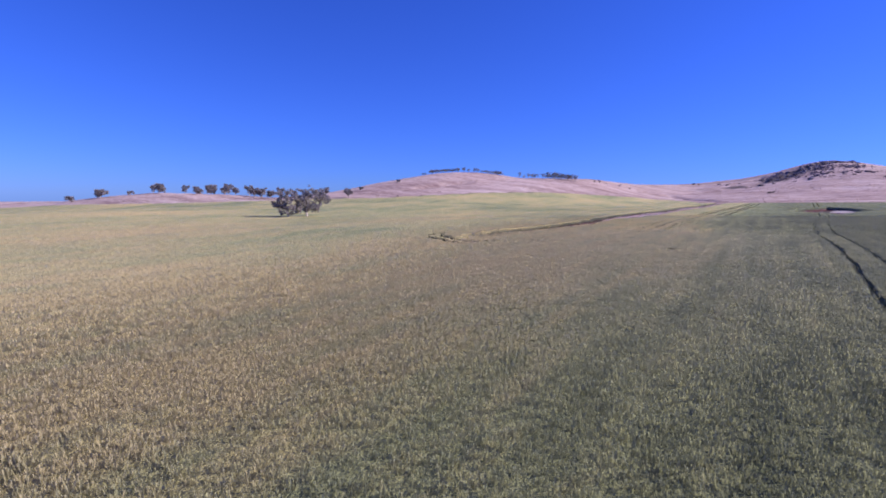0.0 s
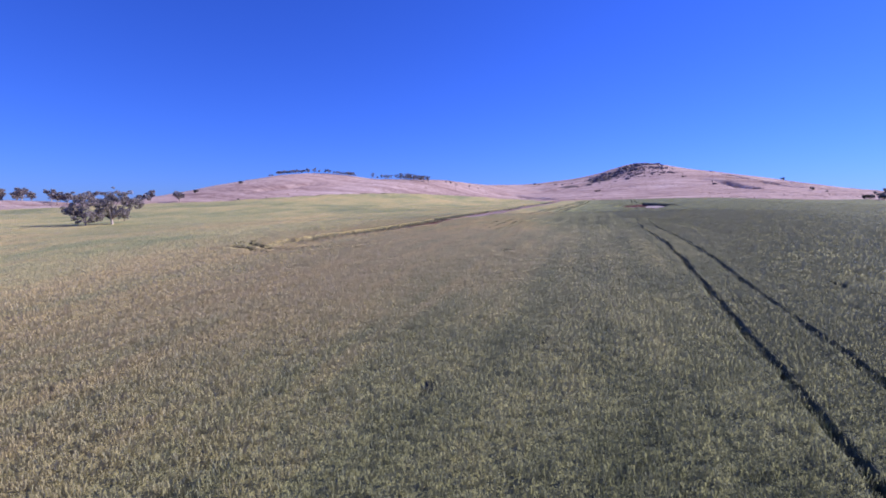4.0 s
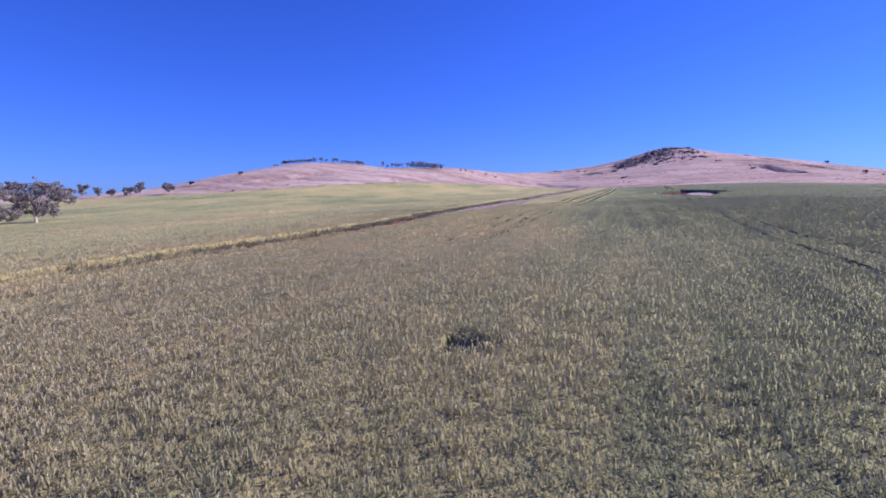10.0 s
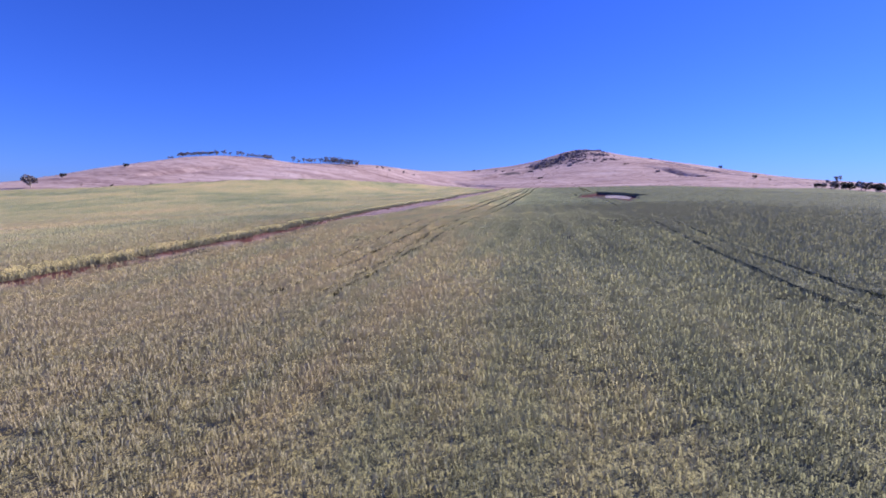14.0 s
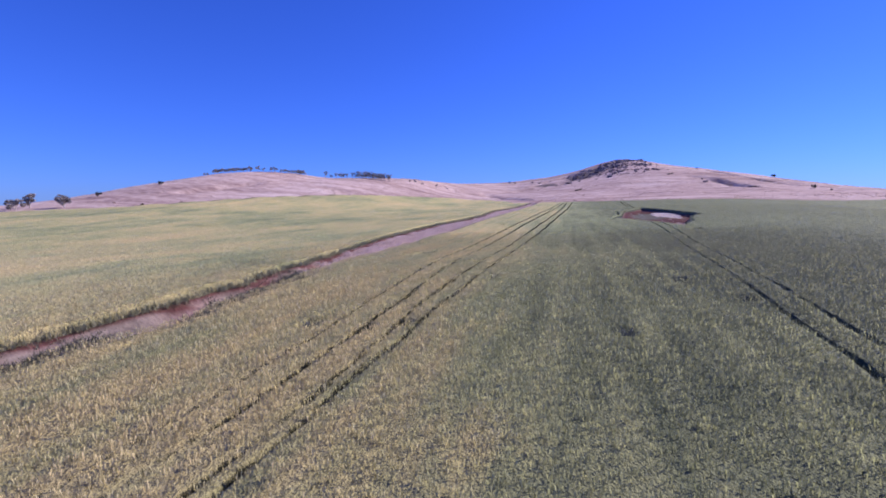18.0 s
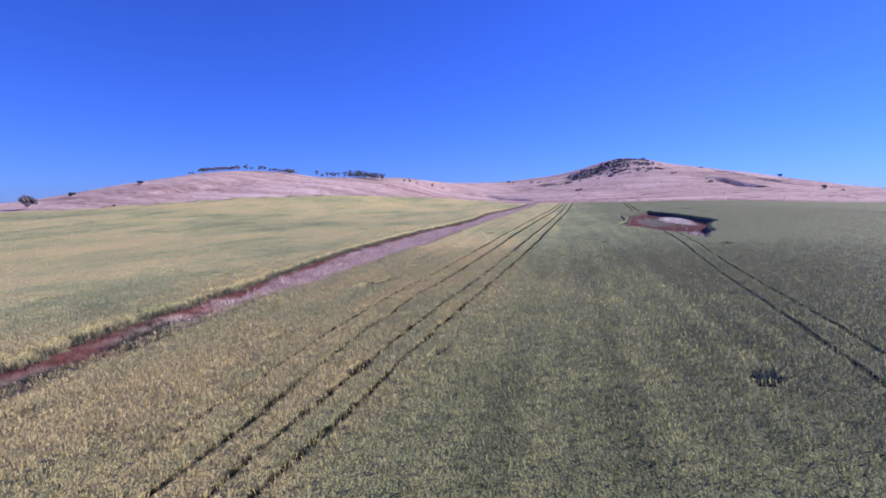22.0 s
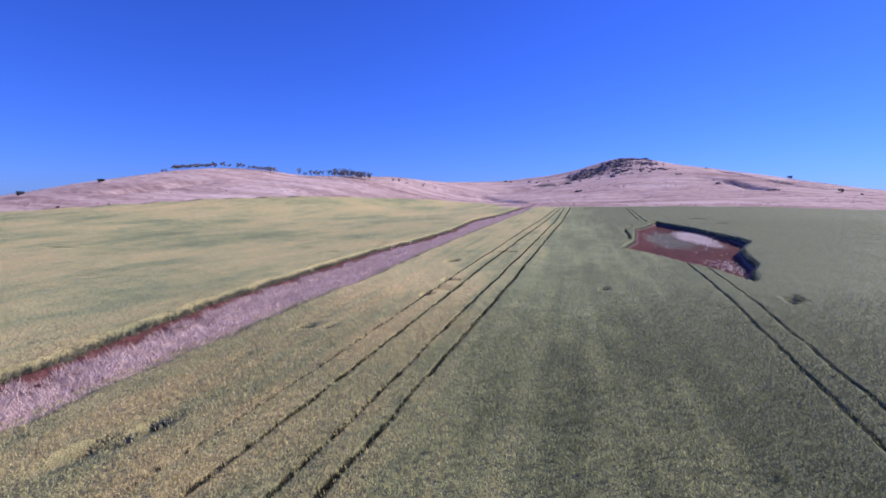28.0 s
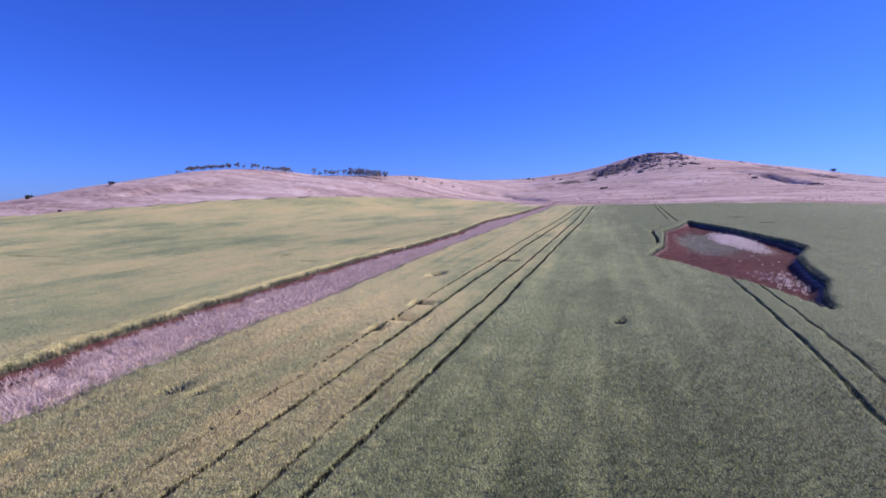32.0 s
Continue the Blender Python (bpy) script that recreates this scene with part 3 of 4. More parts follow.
def blades(count, seed, spread, low, high, wide, lean, corners=4, heavy=False):
    """One tuft: kite-shaped or pointed blades from near its foot, as the corners of their faces; heavy: most widen into an ear."""
    r = np.random.default_rng(seed)
    out = []
    for k in range(count):
        a, t = r.uniform(0, 6.283), r.uniform(0, 6.283)
        foot = np.array([math.cos(a), math.sin(a), 0]) * r.uniform(0, spread)
        tall = r.uniform(low, high)
        tip = foot + np.array([math.cos(t) * lean * tall, math.sin(t) * lean * tall, tall]) * r.uniform(0.8, 1.0)
        side = np.array([math.cos(a + 1.3 * k), math.sin(a + 1.3 * k), 0]) * wide * r.uniform(0.7, 1.2)
        mid = foot * 0.35 + tip * 0.65
        if corners == 4:
            out += [foot, mid - side, tip, mid + side]
        elif heavy and k % 4:
            out += [foot * 0.7 + tip * 0.3, tip - side, tip + side]
        else:
            out += [foot * 0.75 + tip * 0.25 - side, foot * 0.75 + tip * 0.25 + side, tip]
    return np.array(out)


def scatter(name, places, sizes, kinds, material, seed, corners=4):
    """Many tufts in one mesh: places (x, y, z), sizes, and a list of tufts to choose from."""
    r = np.random.default_rng(seed)
    pick = r.integers(0, len(kinds), len(places))
    turn = r.uniform(0, 6.283, len(places))
    parts, tips = [], []
    for k, tuft in enumerate(kinds):
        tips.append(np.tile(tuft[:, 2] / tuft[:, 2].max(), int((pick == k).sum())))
        chosen = pick == k
        c, s = np.cos(turn[chosen])[:, None], np.sin(turn[chosen])[:, None]
        size = sizes[chosen][:, None]
        x, y, z = tuft[None, :, 0] * size, tuft[None, :, 1] * size, tuft[None, :, 2] * size
        p = places[chosen]
        parts.append(np.stack([p[:, :1] + x * c - y * s, p[:, 1:2] + x * s + y * c, p[:, 2:] + z], -1).reshape(-1, 3))
    co = np.concatenate(parts)
    me = quick_mesh(name, co, np.arange(len(co)).reshape(-1, corners), material, False)
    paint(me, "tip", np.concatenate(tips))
    return me


def drilled(x0, x1, y0, y1, row, step, seed, hole=None):
    """Places along drill rows, each a little out of line; hole: a rectangle left out."""
    r = np.random.default_rng(seed)
    px, py = np.meshgrid(np.arange(x0, x1, row), np.arange(y0, y1, step))
    px, py = px.ravel(), py.ravel()
    py = py + r.uniform(-0.5, 0.5, len(px)) * step
    px = px + r.normal(0, 0.14, len(px)) * row + 0.055 * (py - 60)
    if hole:
        out = (px < hole[0]) | (px > hole[1]) | (py < hole[2]) | (py > hole[3])
        px, py = px[out], py[out]
    return px, py, r


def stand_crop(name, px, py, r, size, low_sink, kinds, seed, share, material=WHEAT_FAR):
    m = crop_mask(px, py) * (trodden(px, py) < 0.2) * (overgrown(px, py) < 0.5) * share(px, py)
    good = r.uniform(0, 1, len(px)) < m * 1.05 - 0.05
    px, py = px[good], py[good]
    pz = ground_z(px, py) + canopy(px, py) - low_sink + 0.03 * value_noise(px / 0.3, py / 0.3, 63)
    patch = 1 + 0.08 * value_noise(px / 2.2, py / 3.0, 61) + 0.13 * value_noise(px / 0.33, py / 0.4, 62)
    mesh = scatter(name, np.stack([px, py, pz], 1), size * patch * r.uniform(0.85, 1.15, len(px)) * (1 - 0.25 * merged(px, py)), kinds, material, seed, 3)
    return tagged(new(name, mesh), "standing wheat ears and blades, green and gold mixed", "wheat crop", kind="stuff")


EARS = [blades(29, 100 + k, 0.16, 0.11, 0.25, 0.0082, 0.30, 3, True) for k in range(6)]
TUFTS = [blades(12, 200 + k, 0.19, 0.13, 0.29, 0.0155, 0.27, 3, True) for k in range(6)]
STALKS = [blades(7, 250 + k, 0.16, 0.46, 0.78, 0.020, 0.18, 3) for k in range(6)]
CLUMPS = [blades(8, 300 + k, 0.40, 0.09, 0.19, 0.026, 0.4, 3, True) for k in range(6)]


def zone(x, y, x0, x1, y0, y1, soft):
    """1 well inside a rectangle, 0 outside it, with a wide soft rim."""
    return smooth(0, soft, np.minimum.reduce([x - x0, x1 - x, y - y0, y1 - y]))


def first(x, y):
    return zone(x, y, -24, 13, -2, 66, 8)


def second(x, y):
    return zone(x, y, -40, 32, -8, 142, 24)


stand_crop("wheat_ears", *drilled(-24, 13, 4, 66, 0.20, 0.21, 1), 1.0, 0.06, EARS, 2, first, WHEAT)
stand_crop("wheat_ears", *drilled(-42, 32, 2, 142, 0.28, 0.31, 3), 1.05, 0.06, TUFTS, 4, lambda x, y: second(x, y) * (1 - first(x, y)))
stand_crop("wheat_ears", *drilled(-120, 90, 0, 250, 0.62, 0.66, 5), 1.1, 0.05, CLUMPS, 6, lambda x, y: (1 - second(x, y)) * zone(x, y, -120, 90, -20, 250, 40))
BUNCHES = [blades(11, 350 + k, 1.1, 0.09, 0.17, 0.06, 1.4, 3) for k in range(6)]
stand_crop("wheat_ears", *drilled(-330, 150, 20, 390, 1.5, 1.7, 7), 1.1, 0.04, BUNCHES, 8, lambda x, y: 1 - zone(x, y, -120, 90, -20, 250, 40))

# dark late shoots along the older tracks
rt = np.random.default_rng(64)
SHOOTS = [blades(9, 260 + k, 0.055, 0.24, 0.40, 0.011, 0.16, 3) for k in range(6)]
px, py, sink = [], [], []
for half, clear, ys, xs in GREEN_TRACKS:
    y = rt.uniform(ys[0], ys[-1], int((ys[-1] - ys[0]) * 24 * clear))
    y = y[value_noise(y * 0 + half * 90, y / 1.4, 35) > -0.85 + 0.3 * smooth(76, 56, y)]
    px.append(np.interp(y, ys, xs) + 0.05 * value_noise(y * 0, y / 2.5, 31) + rt.normal(0, 0.6, len(y)) * half)
    py.append(y)
    sink.append(0.20 + 0.04 * smooth(80, 60, y))
for points in TURNS:
    for (ax, ay), (bx, by) in zip(points, points[1:]):
        t = rt.uniform(0, 1, int(30 * math.hypot(bx - ax, by - ay)))
        x, y = ax + t * (bx - ax) + rt.normal(0, 0.08, len(t)), ay + t * (by - ay) + rt.normal(0, 0.08, len(t))
        some = value_noise(x / 1.5, y / 1.5, 36) > -0.4
        px.append(x[some])
        py.append(y[some])
        sink.append(0.24 + 0 * y[some])
px, py, sink = np.concatenate(px), np.concatenate(py), np.concatenate(sink)
tagged(new("late_shoots", scatter("late_shoots", np.stack([px, py, ground_z(px, py) + canopy(px, py) - sink], 1), rt.uniform(0.8, 1.15, len(px)), SHOOTS, SHOOT, 65, 3)), "dark green late shoots in old wheel tracks through the wheat", "wheat crop", kind="stuff")

# broken stalks and new growth low in the fresh tracks
px, py = [], []
for half, clear, ys, xs in TRACKS:
    y = rt.uniform(4, ys[-1], 150 * 30)
    px.append(np.interp(y, ys, xs) + 0.05 * value_noise(y * 0, y / 2.5, 31) + rt.normal(0, 0.9, len(y)) * half)
    py.append(y)
px, py = np.concatenate(px), np.concatenate(py)
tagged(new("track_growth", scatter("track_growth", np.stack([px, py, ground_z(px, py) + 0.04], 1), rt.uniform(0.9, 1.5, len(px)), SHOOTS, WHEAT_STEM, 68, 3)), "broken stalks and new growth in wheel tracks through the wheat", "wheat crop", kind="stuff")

# stalks along the cut edges of the crop
re = np.random.default_rng(66)
px, py = np.concatenate([re.uniform(-35, -17, 130000), re.uniform(0, 26, 70000)]), np.concatenate([re.uniform(48, 360, 130000), re.uniform(136, 226, 70000)])
rim, hollow = -gully_depth_in(px, py), dam_edge(px, py)
west = px < gully_west(py) + 0.5
good = ((rim > -0.1) & (rim < np.where(west & (py < 190) & (py > 66), re.uniform(0.3, 1.9, len(px)), 0.4 + 0.35 * (py > 66)))) | ((hollow > -0.05) & (hollow < 0.75))
good &= (crop_mask(px, py) > 0.4) & (trodden(px, py) < 0.3)
px, py = px[good], py[good]
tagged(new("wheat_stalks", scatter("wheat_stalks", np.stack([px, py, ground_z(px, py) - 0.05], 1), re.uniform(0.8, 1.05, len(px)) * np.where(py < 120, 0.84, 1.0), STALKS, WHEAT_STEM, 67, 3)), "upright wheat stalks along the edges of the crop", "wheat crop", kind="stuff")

# ---- dry grass in the gully and in the hollow ----
def stand_grass(name, px, py, size, kinds, material, seed, label):
    pz = ground_z(px, py) - 0.03
    return tagged(new(name, scatter(name, np.stack([px, py, pz], 1), size, kinds, material, seed, 3)), label, "dry grass", kind="stuff")


FEATHERS = [blades(11, 400 + k, 0.30, 0.26, 0.60, 0.021, 0.75, 3) for k in range(6)]
rg = np.random.default_rng(70)
px, py = rg.uniform(-34, -17, 52000), rg.uniform(82, 352, 52000)
deep = gully_depth_in(px, py)
want = smooth(0.15, 0.9, deep + 0.5 * value_noise(px / 2, py / 5, 71)) * smooth(88, 104, py)
want = want * np.where(px - gully_west(py) < np.interp(py, [100, 109, 128, 135, 165, 185], [1.0, 0.1, 0.1, 0.55, 0.55, 1.0]) + 0.4 * value_noise(py * 0, py / 6, 69), 0.25, 1.0)
want = want * np.where((gully_east(py) - px < 0.7) & (value_noise(px / 1.5, py / 3, 68) > 0.2), 0.15, 1.0)
good = rg.uniform(0, 1, len(px)) < want
px, py = px[good], py[good]
stand_grass("gully_grass", px, py, rg.uniform(0.8, 1.3, len(px)), FEATHERS, STRAW, 72, "tall bleached pinkish dry grass filling the gully")
px, py = rg.uniform(-29, -19, 20000), rg.uniform(54, 108, 20000)
deep = gully_depth_in(px, py)
good = (deep > 0) & (rg.uniform(0, 1, len(px)) < np.where(px - gully_west(py) > 0.2 * (gully_east(py) - gully_west(py)) + 0.25, 0.9, 0.12) * smooth(-0.7, 0.0, value_noise(px / 1.5, py / 4, 73)) * smooth(106, 94, py))
px, py = px[good], py[good]
stand_grass("bank_grass", px, py, rg.uniform(0.5, 0.9, len(px)), FEATHERS, GULLY_WEED, 74, "dark grey-green grass along the foot of a red bank")
px, py = rg.uniform(3, 24, 40000), rg.uniform(140, 224, 40000)
good = (dam_edge(px, py) < -0.8) & (rg.uniform(0, 1, len(px)) < np.clip(1.7 * bump(px, py, 17.9, 190, 2.4, 13) - 0.45, 0, 1) + 0.002 + 0.25 * bump(px, py, 15.2, 156.5, 1.5, 5))
px, py = px[good], py[good]
stand_grass("hollow_grass", px, py, rg.uniform(0.5, 0.9, len(px)), FEATHERS, WHITE_STRAW, 76, "white dry grass on the floor of the hollow")

# ---- tussocks over the pasture hills ----
TUSSOCKS = [blades(4, 500 + k, 0.5, 0.12, 0.26, 0.16, 1.5, 3) for k in range(5)]
px, py = rg.uniform(-330, 260, 60000), rg.uniform(150, 640, 60000)
good = (py > field_top(px) + 2) & (value_noise(px / 25, py / 9, 77) + 0.6 * value_noise(px / 7, py / 4, 78) > 0.15)
px, py = px[good], py[good]
stand_grass("hill_tussocks", px, py, rg.uniform(0.7, 1.7, len(px)), TUSSOCKS, TUSSOCK, 79, "low dry tussocks scattered over the grazed hills")


# ---- helpers for things ----
def part(name, mesh, parent, label=""):
    ob = new(name, mesh)
    ob.parent = parent
    return tagged(ob, label)


def tube(points, radii, sides=7):
    """A tapered limb through points, as corners and faces."""
    co, faces = [], []
    for k, (p, rad) in enumerate(zip(points, radii)):
        ahead = Vector(points[min(k + 1, len(points) - 1)]) - Vector(points[max(k - 1, 0)])
        u = ahead.orthogonal().normalized()
        v = ahead.cross(u).normalized()
        for j in range(sides):
            a = 6.28319 * j / sides
            co.append(tuple(Vector(p) + (u * math.cos(a) + v * math.sin(a)) * rad))
        if k:
            for j in range(sides):
                a, b = (k - 1) * sides + j, (k - 1) * sides + (j + 1) % sides
                faces.append((a, b, b + sides, a + sides))
    return np.array(co), np.array(faces)


def leaf_cloud(centres, sizes, count, leaf, seed, droop=0.4):
    """Leaf sprays as small bent four-sided faces round the ends of the limbs."""
    r = np.random.default_rng(seed)
    co = []
    for c, s in zip(centres, sizes):
        k = max(8, int(count * s * s))
        d = r.normal(0, 1, (k, 3))
        d /= np.linalg.norm(d, axis=1)[:, None]
        p = c + d * (s * r.uniform(0.35, 1.0, (k, 1)) ** 0.6) * [1, 1, 0.72]
        u = r.normal(0, 1, (k, 3)) * [1, 1, 0.5]
        u /= np.linalg.norm(u, axis=1)[:, None]
        w = np.cross(u, r.normal(0, 1, (k, 3)))
        w /= np.linalg.norm(w, axis=1)[:, None]
        big = leaf * r.uniform(0.6, 1.3, (k, 1))
        tip = u * big + [0, 0, -droop * leaf]
        co.append(np.stack([p - tip * 0.5, p + w * big * 0.42, p + tip * 0.5, p - w * big * 0.42], 1).reshape(-1, 3))
    co = np.concatenate(co)
    return co, np.arange(len(co)).reshape(-1, 4)


def gum_tree(seed, height, spread, fork, limbs, clumps, count, leaf, lean=(0.0, 0.0), low=0.35, masses=()):
    """A eucalypt: pale trunk, bare limbs, and a broken crown of leaf sprays with gaps."""
    r = np.random.default_rng(seed)
    tree = new("gum_tree")
    top = np.array([lean[0], lean[1], fork])
    rad = 0.035 * height
    foot = np.array([0.0, 0.0, -0.3])
    bend = top * 0.5 + [r.uniform(-0.1, 0.1) * height * 0.3, 0, 0]
    part("trunk", quick_mesh("trunk", *tube([foot, bend, top], [rad * 1.35, rad, rad * 0.8]), BARK), tree, "pale smooth bark")
    ends = []
    for k in range(limbs):
        a = 6.28319 * (k + r.uniform(-0.25, 0.25)) / limbs
        out = spread * r.uniform(0.45, 0.8)
        end = top + [math.cos(a) * out, math.sin(a) * out, (height - fork) * r.uniform(0.35, 0.8)]
        mid = top * 0.5 + end * 0.5 + [0, 0, 0.12 * height * r.uniform(-0.3, 0.8)]
        part("limb", quick_mesh("limb", *tube([top * 0.97, mid, end], [rad * 0.6, rad * 0.4, rad * 0.15], 5), BARK), tree)
        ends += [mid * 0.4 + end * 0.6, end]
    centres, sizes = [], []
    for x, y, z, s in masses:
        end = np.array([0.64 * x + 0.3, 0.75 * y, 0.76 * z])
        s = 0.74 * s
        mid = top * 0.55 + end * 0.45 + [0, 0, 0.04 * height]
        part("limb", quick_mesh("limb", *tube([top * 0.97, mid, end], [rad * 0.55, rad * 0.35, rad * 0.12], 5), BARK), tree)
        for k in range(15):
            centres.append(end + r.normal(0, 1, 3) * s * [0.6, 0.6, 0.46])
            sizes.append(s * r.uniform(0.25, 0.5))
    ends = np.array(ends)
    for k in range(clumps):
        c = ends[r.integers(0, len(ends))] + r.normal(0, 1, 3) * [spread * 0.24, spread * 0.24, height * 0.11]
        c[2] = np.clip(c[2], height * low, height * 0.93)
        edge = np.hypot(*(c[:2] - top[:2] * 0.5)) / spread
        if edge > 1:
            c[:2] = top[:2] * 0.5 + (c[:2] - top[:2] * 0.5) / edge
        centres.append(c)
        sizes.append(spread * r.uniform(0.22, 0.36))
    part("crown", quick_mesh("crown", *leaf_cloud(np.array(centres), sizes, count / (spread * 0.23) ** 2, leaf, seed + 1), GUM_LEAF, False), tree, "grey-green leaves in loose clumps")
    return tree


def put(tree, x, y, turn=0.0, size=1.0, label="", group="", category="tree", sink=0.0):
    m = pose(x, y, float(land(x, y)) - sink, 0, 0, turn) @ Matrix.Diagonal((size, size, size, 1))
    return tagged(copy_thing(tree, m), label, category, group)


# ---- the pair of gums standing in the left crop ----
LOW_GUM = [(-4.1, 1.0, 6.0, 2.4), (-0.8, -1.5, 7.7, 2.7), (1.9, 1.5, 4.0, 2.2), (-0.8, -2.0, 4.0, 2.4), (2.6, -1.6, 3.4, 1.5), (-3.0, 2.0, 4.0, 1.8), (3.5, 0.5, 6.7, 2.0), (-3.8, -1.0, 2.7, 1.2), (-5.6, 0.5, 4.8, 1.5), (-2.8, 2.5, 8.6, 1.6)]
TALL_GUM = [(-1.5, 0.8, 10.2, 1.7), (3.1, -0.8, 10.3, 2.1), (-1.5, -1.6, 6.8, 2.2), (2.0, 1.8, 5.0, 2.4), (-2.9, 1.5, 4.4, 1.8), (-0.5, 2.4, 3.6, 1.8), (3.4, -1.6, 4.4, 1.6), (4.8, -0.5, 7.5, 2.0), (8.4, 0.4, 7.0, 2.0), (4.2, 1.2, 3.1, 1.2), (0.9, 0.0, 8.4, 1.6), (6.4, -1.0, 8.2, 1.1)]
a = tagged(gum_tree(11, 6.6, 4.2, 1.1, 0, 0, 250, 0.24, (-0.5, 0.3), masses=[(x, 1.7 * y, z, r) for x, y, z, r in LOW_GUM]), "large gum tree with low spreading crown in the wheat", "tree", "gums in the wheat")
a.matrix_basis = pose(-104.3, 92.3, float(land(-104.3, 92.3)), 0, 0, 52) @ Matrix.Scale(0.94, 4)
b = tagged(gum_tree(23, 8.8, 4.6, 1.9, 0, 0, 250, 0.24, (0.1, 0.4), masses=[(x, 1.7 * y, z, r) for x, y, z, r in TALL_GUM]), "tall gum tree with forked pale trunk in the wheat", "tree", "gums in the wheat")
b.matrix_basis = pose(-103.5, 97.0, float(land(-103.5, 97.0)), 0, 0, 52) @ Matrix.Scale(0.94, 4)

# ---- paddock trees on the spur and slope ----
KINDS = [gum_tree(41 + 7 * k, h, s, f, 5, n, 48, 0.6, low=lo) for k, (h, s, f, n, lo) in enumerate([(8.6, 3.9, 1.0, 44, 0.12), (8.4, 4.6, 0.9, 50, 0.12), (9.0, 3.5, 1.4, 38, 0.18), (6.2, 3.4, 0.7, 30, 0.12)])]
PADDOCK = [(-372, 147, 3, 0.9), (-368, 163, 1, 1.0), (-360, 178, 3, 0.7), (-366, 196, 2, 0.7), (-351, 192, 1, 1.15), (-345, 207, 2, 0.8), (-352, 222, 3, 0.9), (-362, 226, 2, 1.0), (-338, 222, 1, 1.2), (-334, 230, 0, 1.1),
           (-327, 215, 3, 0.9), (-318, 222, 2, 1.05), (-306, 219, 0, 0.9), (-303, 228, 2, 1.0), (-290, 222, 0, 0.95), (-276, 217, 0, 1.0), (-268, 225, 2, 0.9), (-262, 213, 1, 0.8)]
for k, (x, y, kind, size) in enumerate(PADDOCK):
    put(KINDS[kind], x, y, 67 * k, 0.8 * size, ("rounded gum tree on a dry grassy spur", "broad dark gum tree on the grazed spur", "tall bare-stemmed gum tree on the skyline", "low bushy gum tree on the dry slope")[kind], "paddock trees on the spur")
put(KINDS[0], -199.3, 215.6, 20, 0.62, "single round-headed gum tree above the wheat edge", "gums above the wheat")
put(KINDS[3], -213.5, 207.5, 130, 0.78, "bushy leaning gum tree above the wheat edge", "gums above the wheat")
put(KINDS[2], -218.0, 216.5, 250, 0.62, "slim gum tree behind a bushy one", "gums above the wheat")

put(KINDS[2], -232.0, 206.0, 40, 0.52, "small dark gum tree beyond the wheat edge", "gums above the wheat")
put(KINDS[0], -222.0, 204.7, 200, 0.46, "small round gum tree beyond the wheat edge", "gums above the wheat")

# ---- trees along the skyline of the left hill ----
SMALL = [gum_tree(91 + 5 * k, h, s, f, 4, n, 40, 0.5, low=lo) for k, (h, s, f, n, lo) in enumerate([(4.0, 1.7, 1.6, 8, 0.35), (3.4, 2.2, 0.9, 9, 0.22), (5.2, 1.4, 1.8, 9, 0.3)])]
ROW = [(0.0, 1, 0.7), (0.045, 1, 1.1), (0.06, 1, 1.0), (0.085, 1, 1.0), (0.10, 1, 0.9), (0.12, 1, 1.0), (0.14, 1, 0.9), (0.16, 1, 1.0), (0.18, 1, 0.9), (0.20, 1, 1.0), (0.215, 0, 1.0), (0.255, 0, 1.0), (0.285, 0, 0.7), (0.325, 0, 0.9), (0.345, 0, 0.95),
       (0.385, 1, 0.8), (0.405, 1, 0.85), (0.43, 1, 0.8), (0.46, 1, 1.05), (0.48, 1, 1.15), (0.50, 1, 0.9), (0.63, 2, 1.0), (0.665, 0, 0.7), (0.70, 2, 0.85), (0.725, 0, 1.0), (0.745, 0, 0.9), (0.765, 2, 0.75)]
CLUMP = [(0.80 + 0.0165 * k, (2, 0, 2, 1, 2, 0)[k % 6], 0.85 + 0.25 * ((k * 7) % 5) / 5) for k in range(13)]


def skyline(t):
    """Along the crest of the left hill, 0 to 1."""
    return -238 + 106 * t, 345 + 48 * t + 8 * math.sin(3.1416 * t)


for k, (t, kind, size) in enumerate(ROW):
    x, y = skyline(t)
    put(SMALL[kind], x, y, 83 * k, size, "small dark tree on the crest of a bare hill", "trees on the crest")
for k, (t, kind, size) in enumerate(CLUMP):
    x, y = skyline(t)
    for back in (0, 4):
        put(SMALL[kind], x + 0.8 * back, y + back + (k % 3), 59 * k + 40 * back, size, "dark tree in a dense clump on the crest", "clump on the crest")
for k, (x, y, kind, size) in enumerate([(-119, 412, 0, 0.6), (-116, 415, 0, 0.7), (-112, 420, 1, 0.5), (-104, 432, 0, 0.75), (-98, 440, 1, 0.4)]):
    put(SMALL[kind], x, y, 77 * k, size, "small lone tree low on the skyline", "trees on the crest")


